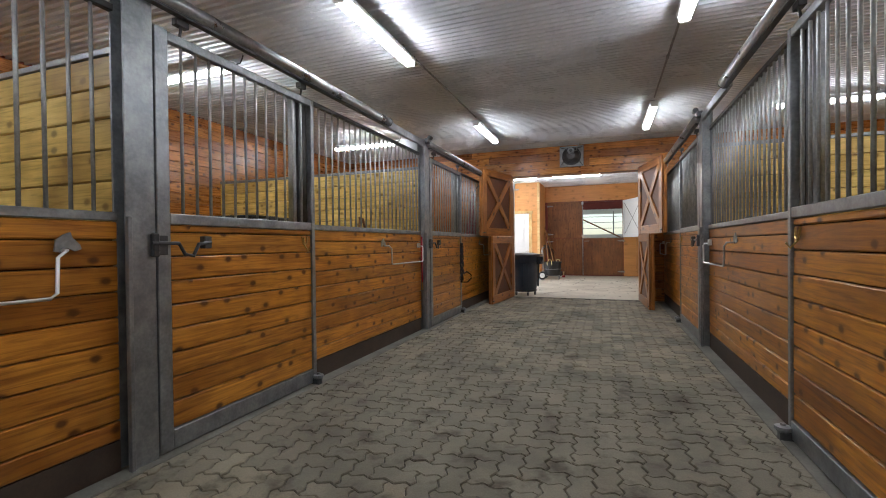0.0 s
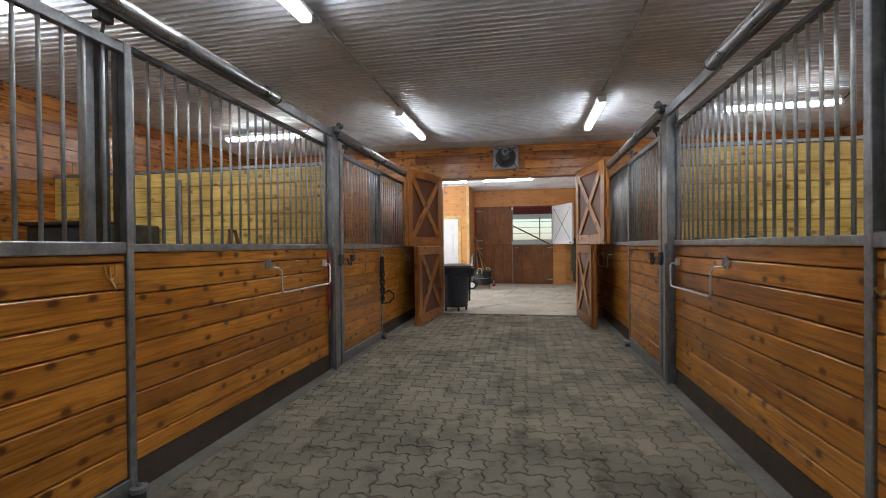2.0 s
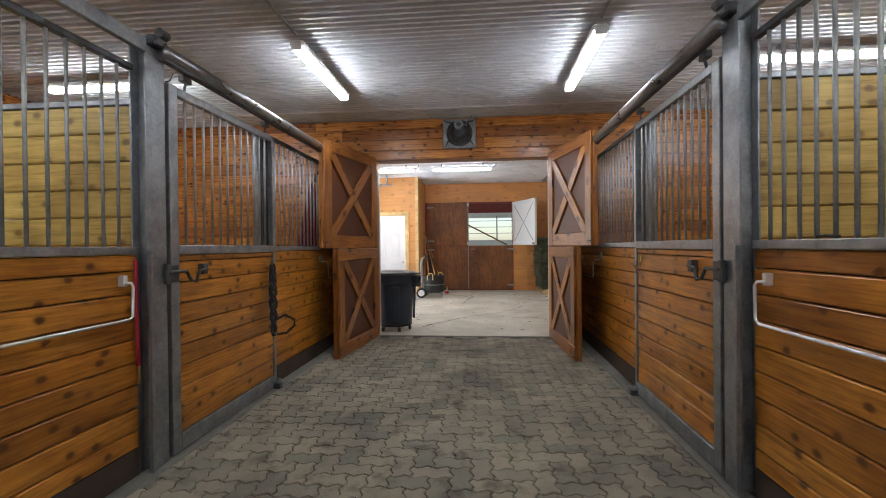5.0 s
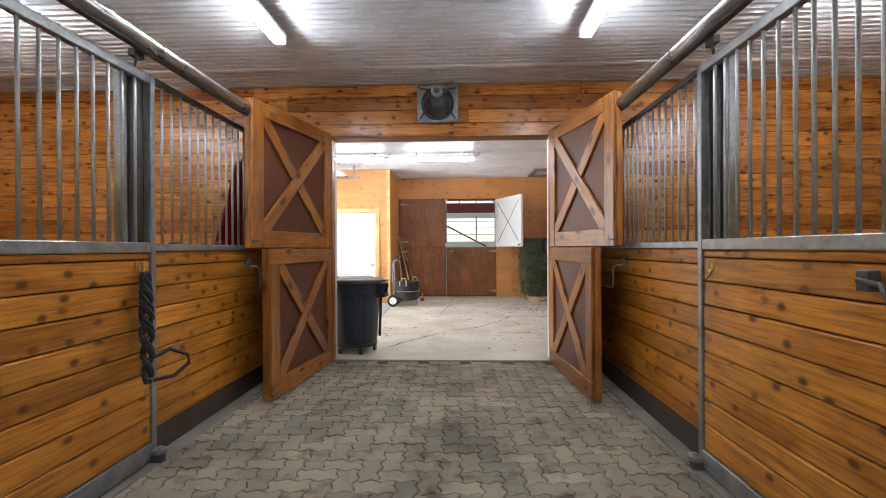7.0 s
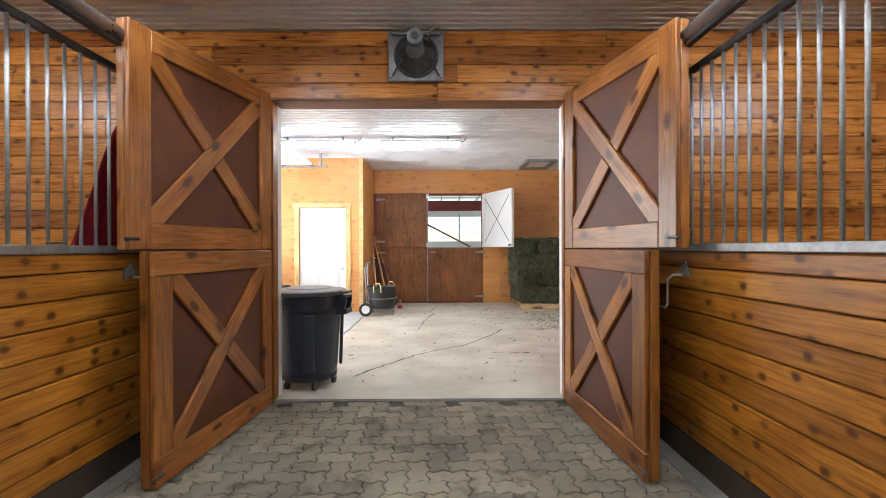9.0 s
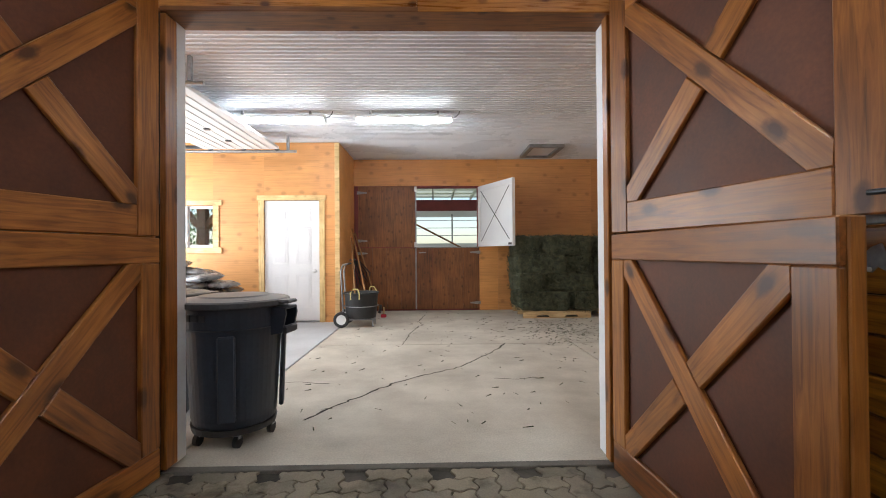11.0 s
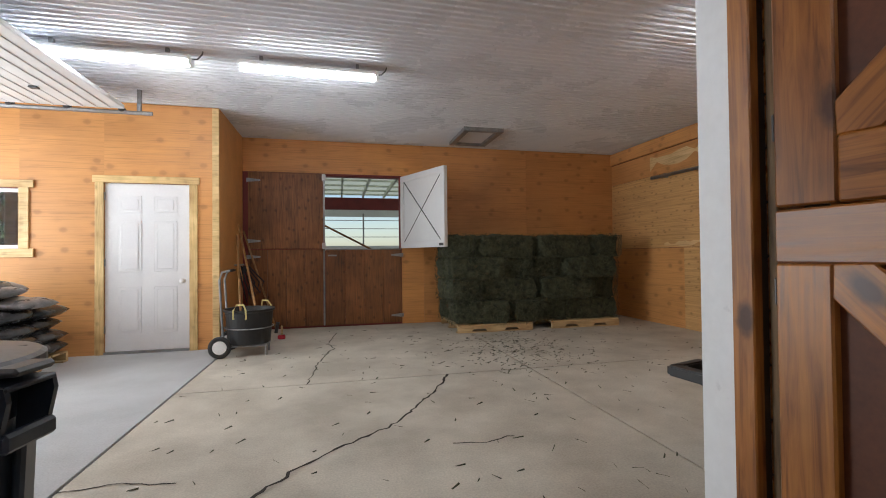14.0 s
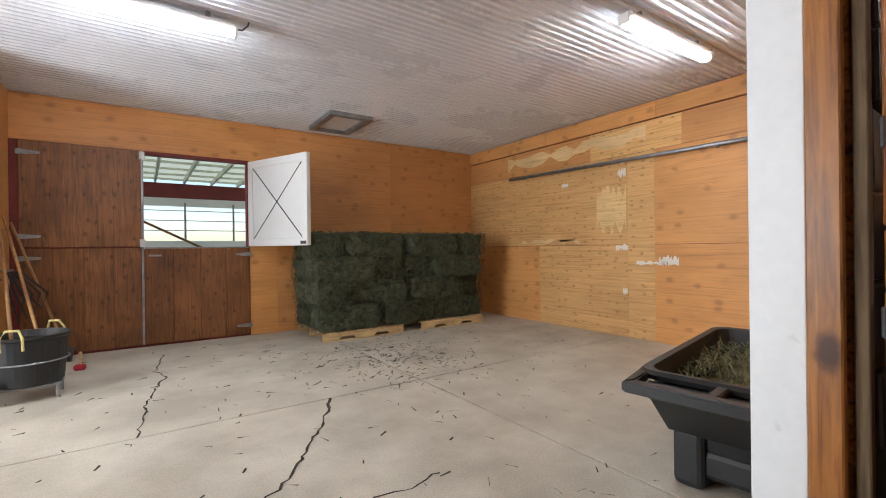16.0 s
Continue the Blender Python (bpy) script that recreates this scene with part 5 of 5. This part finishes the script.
hay_in.matrix_basis = FC

# ---- cracks and litter on the concrete ----
def crack(points, width, seed):
    r = random.Random(seed)
    pts = []
    for (x0, y0), (x1, y1) in zip(points, points[1:]):
        n = max(2, int(math.hypot(x1 - x0, y1 - y0) / 0.05))
        for k in range(n):
            pts.append((x0 + (x1 - x0) * k / n + r.gauss(0, 0.010), y0 + (y1 - y0) * k / n + r.gauss(0, 0.010)))
    pts.append(points[-1])
    bm = bmesh.new()
    prev = None
    for i, p in enumerate(pts):
        q = pts[min(i + 1, len(pts) - 1)]
        o = pts[max(i - 1, 0)]
        d = Vector((q[0] - o[0], q[1] - o[1])).normalized()
        w = width * r.uniform(0.35, 1.0)
        row = (bm.verts.new((p[0] - d.y * w, p[1] + d.x * w, 0.0025)), bm.verts.new((p[0] + d.y * w, p[1] - d.x * w, 0.0025)))
        if prev:
            bm.faces.new((prev[0], prev[1], row[1], row[0]))
        prev = row
    part("crack", bm, M_CRACK, floor_garage, "dark crack in the concrete")


crack([(0.68, 11.66), (0.60, 11.45), (0.40, 11.09), (0.03, 10.54), (-0.15, 10.40), (-0.49, 10.11), (-0.86, 9.61), (-1.1, 9.2)], 0.0135, 1)
crack([(-0.37, 14.3), (-0.45, 13.5), (-0.38, 13.2), (-0.52, 12.6), (-0.60, 11.68)], 0.010, 2)
crack([(-1.66, 10.08), (-1.4, 10.12), (-1.12, 10.05)], 0.006, 3)
crack([(0.35, 10.15), (0.55, 10.12), (0.75, 10.16)], 0.007, 4)
lit = bmesh.new()
r = random.Random(21)
for _ in range(760):
    if r.random() < 0.55:
        x, yy = r.gauss(1.75, 0.45), r.gauss(12.5, 0.55)
    else:
        x, yy = r.uniform(-1.6, 4.5), r.uniform(9.0, 14.6)
    if x > BR - 0.1 or yy > FY - 0.1:
        continue
    a, ln = r.uniform(0, math.pi), r.uniform(0.010, 0.042)
    dv, sd = Vector((math.cos(a), math.sin(a), 0)) * ln, Vector((-math.sin(a), math.cos(a), 0)) * r.uniform(0.002, 0.008)
    c = Vector((x, yy, 0.004))
    lit.faces.new([lit.verts.new(q) for q in (c - dv - sd, c - dv + sd * 0.6, c + dv + sd + Vector((0, 0, 0.006)), c + dv - sd * 0.5)])
tagged(part("hay_litter", lit, M_HAY), "scattered bits of dry hay on the concrete", "litter", kind="stuff")

# ---- aisle and stall things ----
hal = thing("halter", "dark webbing halter hanging from a hook on the stall door", "halter")
hx = XL + 0.035
for k in range(4):
    pts = []
    for i in range(25):
        f = i / 24
        a = 2 * math.pi * (k / 4 + 2.6 * f)
        sp_ = 0.020 + 0.016 * math.sin(math.pi * f)
        pts.append((hx + 0.012 + 0.5 * sp_ * math.cos(a), 6.07 + sp_ * math.sin(a) + 0.015 * f, 1.11 - (0.56 + 0.05 * (k % 2)) * f))
    part("strap", tube(pts, 0.015, None, 6), M_NAVY, hal, "braided dark webbing")
part("noseband", tube([(hx, 6.09, 0.62), (hx + 0.06, 6.20, 0.66), (hx + 0.09, 6.32, 0.60), (hx + 0.08, 6.35, 0.54), (hx + 0.05, 6.25, 0.49), (hx, 6.10, 0.50)], 0.011, None, 6), M_NAVY, hal)
for z, yo in ((0.86, -0.01), (0.76, 0.0), (0.50, 0.02), (0.44, 0.0)):
    part("buckle", tube([(hx + 0.02, 6.07 + yo + 0.02 * math.cos(q), z + 0.02 * math.sin(q)) for q in [2 * math.pi * i / 12 for i in range(12)]], 0.004, None, 6, True), M_BRASS, hal, "brass ring")

bl = thing("horse_blanket", "dark red horse blanket hanging behind the bars", "blanket")
bm = bmesh.new()
rows = []
for i in range(13):
    f = i / 12
    row = []
    for j in range(19):
        g = j / 18 * 2 - 1
        half = 0.06 + 0.30 * f ** 0.8
        row.append(bm.verts.new((-2.24 + 0.035 * math.sin(j * 1.5 + f * 2) * (0.4 + f), 7.70 + g * half - 0.24 * f, 2.05 - 1.15 * f)))
    rows.append(row)
for a, b in zip(rows, rows[1:]):
    for j in range(18):
        bm.faces.new((a[j], a[j + 1], b[j + 1], b[j]))
bmesh.ops.solidify(bm, geom=bm.faces[:], thickness=0.02)
part("cloth", bm, M_RED, bl, smooth=True)
part("strap", tube([(-2.11, 7.73, 2.23), (-2.18, 7.72, 2.18), (-2.24, 7.72, 2.04)], 0.012), M_NAVY, bl)
part("hook", tube([(-2.08, 7.73, 2.22), (-2.12, 7.73, 2.28), (-2.14, 7.73, 2.22)], 0.006), M_GALV, bl)

fd = thing("corner_feeder", "black plastic feeder in the corner of the stall", "feeder")
part("bin", box(-5.3, -4.45, 4.30, 4.72, 1.12, 1.50, 0.04, seg=2), M_BLACKP, fd)
part("rim", box(-5.34, -4.41, 4.26, 4.755, 1.50, 1.54, 0.012), M_BLACKP, fd)
part("rack", box(-4.38, -4.06, 4.40, 4.755, 1.20, 1.50, 0.02), M_DARKST, fd)
part("bracket", box(-4.9, -4.85, 4.35, 4.755, 0.0, 1.12, 0.004), M_DARKST, fd)
part("rack_leg", box(-4.2, -4.15, 4.5, 4.755, 0.0, 1.20, 0.004), M_DARKST, fd)
# leather strap looped over the grille rail
wp = thing("salt_block_holder", "small brown leather halter strap over the grille rail", "strap")
part("loop", tube([(-2.09, 3.25, 1.275), (-2.10, 3.27, 1.37), (-2.10, 3.33, 1.36), (-2.09, 3.35, 1.275)], 0.012), M_OLD, wp)
for side, v in ((-1, 6.45), (-1, 6.95), (1, 3.35), (1, 4.2)):
    X = mould(side)
    sn = thing("snap_clip", "small dark snap clip lying on the rail", "clip", "snap clips")
    part("clip", tube([(X(-0.075), v, 1.28), (X(-0.06), v + 0.05, 1.283), (X(-0.06), v + 0.09, 1.279)], 0.006), M_DARKST, sn)
wbar = thing("lead_rope", "red lead rope hanging beside the post", "rope")
part("rope", tube([(XL - 0.03, 4.66, 1.20), (XL - 0.035, 4.665, 0.9), (XL - 0.03, 4.67, 0.62)], 0.010), M_RED, wbar)
part("snap", tube([(XL - 0.03, 4.67, 0.62), (XL - 0.03, 4.672, 0.52)], 0.008), M_BRASS, wbar)

# stall windows
for a, b in ((2.95, 3.75), (6.3, 7.1)):
    w = thing("window_stall", "white framed stall window letting daylight in", "window", kind="structure")
    for y0, y1, z0, z1 in ((a, b, 1.35, 1.42), (a, b, 2.33, 2.40), (a, a + 0.07, 1.42, 2.33), (b - 0.07, b, 1.42, 2.33), ((a + b) / 2 - 0.025, (a + b) / 2 + 0.025, 1.42, 2.33)):
        part("window_frame", box(BL - 0.10, BL + 0.01, y0, y1, z0, z1, 0.004), M_VINYL, w)
    for y0, y1 in ((a + 0.07, (a + b) / 2 - 0.025), ((a + b) / 2 + 0.025, b - 0.07)):
        g = part("pane", box(BL - 0.06, BL - 0.054, y0, y1, 1.42, 2.33), M_GLASS, w)
        g.visible_shadow = False

# ---- outside ----
# porch post and red wall behind the window
pp = thing("porch_post", "brown timber porch post with two braces", "post")
part("post", box(-5.03, -4.85, 15.2, 15.38, -0.1, 3.2, 0.01), M_POLE, pp)
for s in (-1, 1):
    part("brace", box(-0.5, 0.5, -0.06, 0.06, -0.06, 0.06, 0.01), M_POLE, pp, m=pose(-4.94 + 0.36 * s, 15.29, 2.05, 0, -48 * s, 0))
part("beam", box(-8, -2.5, 15.2, 15.38, 2.42, 2.62, 0.01), M_POLE, pp)
tagged(part("red_shed_wall", box(-4.55, -4.35, 15.6, 17.5, -0.1, 3.0), M_BARN), "dark red painted shed wall outside", "shed wall", kind="structure")


def tree(x, y, h, seed):
    r = random.Random(seed)
    t = thing("tree", "leafy green tree behind the barn", "tree", "trees outside", m=pose(x, y, -0.1))
    tr = bmesh.new()
    tube([(0, 0, 0), (0.05, 0, h * 0.3), (0, 0.08, h * 0.6), (0.05, 0, h * 0.9)], 0.12, tr, 8)
    for k in range(6):
        a = k * 1.1 + r.random()
        tube([(0, 0, h * (0.25 + 0.09 * k)), (math.cos(a) * 0.9, math.sin(a) * 0.9, h * (0.36 + 0.09 * k))], 0.04, tr, 6)
    part("trunk", tr, M_BARK, t)
    cr = bmesh.new()
    for _ in range(800):
        rr = r.random() ** 0.4
        a, b = r.uniform(0, 2 * math.pi), r.uniform(-1, 1)
        wob = 1 + 0.35 * math.sin(3 * a + seed) * math.cos(2.5 * b)
        c = Vector((math.cos(a) * math.sqrt(1 - b * b) * 1.7 * rr * wob, math.sin(a) * math.sqrt(1 - b * b) * 1.7 * rr * wob, h * 0.55 + b * h * 0.5 * rr))
        d1 = Vector((r.gauss(0, 1), r.gauss(0, 1), r.gauss(0, 1))).normalized() * 0.11
        d2 = d1.cross(Vector((r.random(), r.random(), 1))).normalized() * 0.06
        cr.faces.new([cr.verts.new(q) for q in (c - d1, c + d2, c + d1, c - d2)])
    part("crown", cr, M_LEAF, t)


for i, (x, yy, h) in enumerate(((-9.0, 24.5, 4.5), (-12.5, 27.0, 5.0), (-7.6, 29.0, 5.0), (-15.5, 27.0, 5.5))):
    tree(x, yy, h, i + 3)

# covered pen behind the stable door
pen = thing("pen_roof", "lean-to roof with pale rafters behind the barn", "roof")
PY = FY + 9.0
part("deck", box(-9.0, 10.0, FY + 0.3, PY + 0.2, 3.44, 3.47), M_CLEAR, pen)
for i in range(24):
    part("rafter", box(-8.6 + i * 0.76, -8.54 + i * 0.76, FY + 0.3, PY + 0.1, 3.31, 3.435, 0.004), M_GREENW, pen)
for i in range(9):
    part("purlin", box(-9.0, 10.0, FY + 0.9 + i, FY + 0.96 + i, 3.385, 3.438), M_GREENW, pen)
part("beam", box(-9.0, 10.0, PY, PY + 0.15, 2.86, 3.30, 0.01), M_BARN, pen)
for x in (-6.0, -2.6, 3.2, 6.5):
    part("post", box(x - 0.08, x + 0.08, PY, PY + 0.16, -0.1, 2.86, 0.01), M_POLE, pen)
part("valance", box(-9.0, 10.0, PY + 0.02, PY + 0.07, 2.60, 2.855, 0.005), M_WHITE, pen)
fence = thing("pen_fence", "steel rail fence of the covered pen", "fence")
for z in (0.6, 1.85, 2.15, 2.45):
    part("rail", tube([(-9, PY - 0.2, z), (10, PY - 0.2, z)], 0.012), M_GALV, fence)
for x in (-1.9, 0.55, 1.9):
    part("upright", tube([(x, PY - 0.2, -0.1), (x, PY - 0.2, 2.7)], 0.03), M_GALV, fence)
part("board", box(-9, 10, PY - 0.24, PY - 0.2, 0.9, 1.53, 0.005), M_WHITE, fence)
part("brace", tube([(-1.2, PY - 0.4, 2.45), (1.0, PY - 0.4, 1.3)], 0.035), M_OLD, fence)

# ---- pavers, wavy-edged, laid herringbone ----
PL, PW = 0.225, 0.1125


def wavy_paver():
    """A paver with zigzag sides and a small chamfer, its long way along x."""
    g = 0.0028
    n = 8
    def edge(p, q, waves, amp):
        out = []
        d = Vector((q[0] - p[0], q[1] - p[1]))
        nrm = Vector((d.y, -d.x)).normalized()
        for k in range(n):
            f = k / n
            o = amp * math.sin(2 * math.pi * waves * f)
            out.append((p[0] + d.x * f + nrm.x * o, p[1] + d.y * f + nrm.y * o))
        return out
    a, b = PL / 2 - g, PW / 2 - g
    ol = edge((-a, -b), (a, -b), 2, 0.0135) + edge((a, -b), (a, b), 1, 0.0135) + edge((a, b), (-a, b), 2, 0.0135) + edge((-a, b), (-a, -b), 1, 0.0135)
    bm = bmesh.new()
    lo = [bm.verts.new((x, y, -0.012)) for x, y in ol]
    mid = [bm.verts.new((x, y, -0.0045)) for x, y in ol]
    top = [bm.verts.new((x * 0.966, y * 0.932, 0.0)) for x, y in ol]
    m_ = len(ol)
    for r0, r1 in ((lo, mid), (mid, top)):
        for k in range(m_):
            bm.faces.new((r0[k], r0[(k + 1) % m_], r1[(k + 1) % m_], r1[k]))
    bm.faces.new(top)
    return bm


paver = mesh_of("paver", wavy_paver(), M_PAVER)
cells = []
rp = random.Random(4)
N = 60
for i in range(-N, N):
    for j in range(-N * 2, N * 2):
        # herringbone: unit steps of one width along the diagonal, four widths across
        ox, oy = (i + 4 * j) * PW, i * PW
        for kind in (0, 1):
            if kind == 0:
                cx_, cy_, a = ox + PW, oy + PW / 2, 0
            else:
                cx_, cy_, a = ox - PW / 2, oy + PW, 90
            wx, wy = cx_ - 0.44, cy_ + 4.0
            if XL - 0.02 < wx < XR + 0.02 and -3.9 < wy < YE - 0.01:
                cells.append((wx, wy, a))
near = [c for c in cells if 1.2 < c[1] < 3.4][:300]
chosen = set(near)
for wx, wy, a in near:
    again("paver", paver, aisle_bed, pose(wx, wy, rp.uniform(-0.003, 0.002), rp.uniform(-0.9, 0.9), rp.uniform(-0.7, 0.7), a))
src_v = np.array([v.co for v in paver.vertices])
src_f = [tuple(p.vertices) for p in paver.polygons]
vs, fs = [], []
for c in cells:
    if c in chosen:
        continue
    m = np.array(pose(c[0], c[1], rp.uniform(-0.003, 0.002), rp.uniform(-0.9, 0.9), rp.uniform(-0.7, 0.7), c[2]))
    k = len(vs) * len(src_v)
    vs.append(src_v @ m[:3, :3].T + m[:3, 3])
    fs.extend(tuple(q + k for q in f) for f in src_f)
me = bpy.data.meshes.new("pavers")
me.from_pydata(np.concatenate(vs).tolist(), [], fs)
me.materials.append(M_PAVER)
rest = new("pavers", me)
rest.parent = aisle_bed
tagged(rest, kind="stuff")
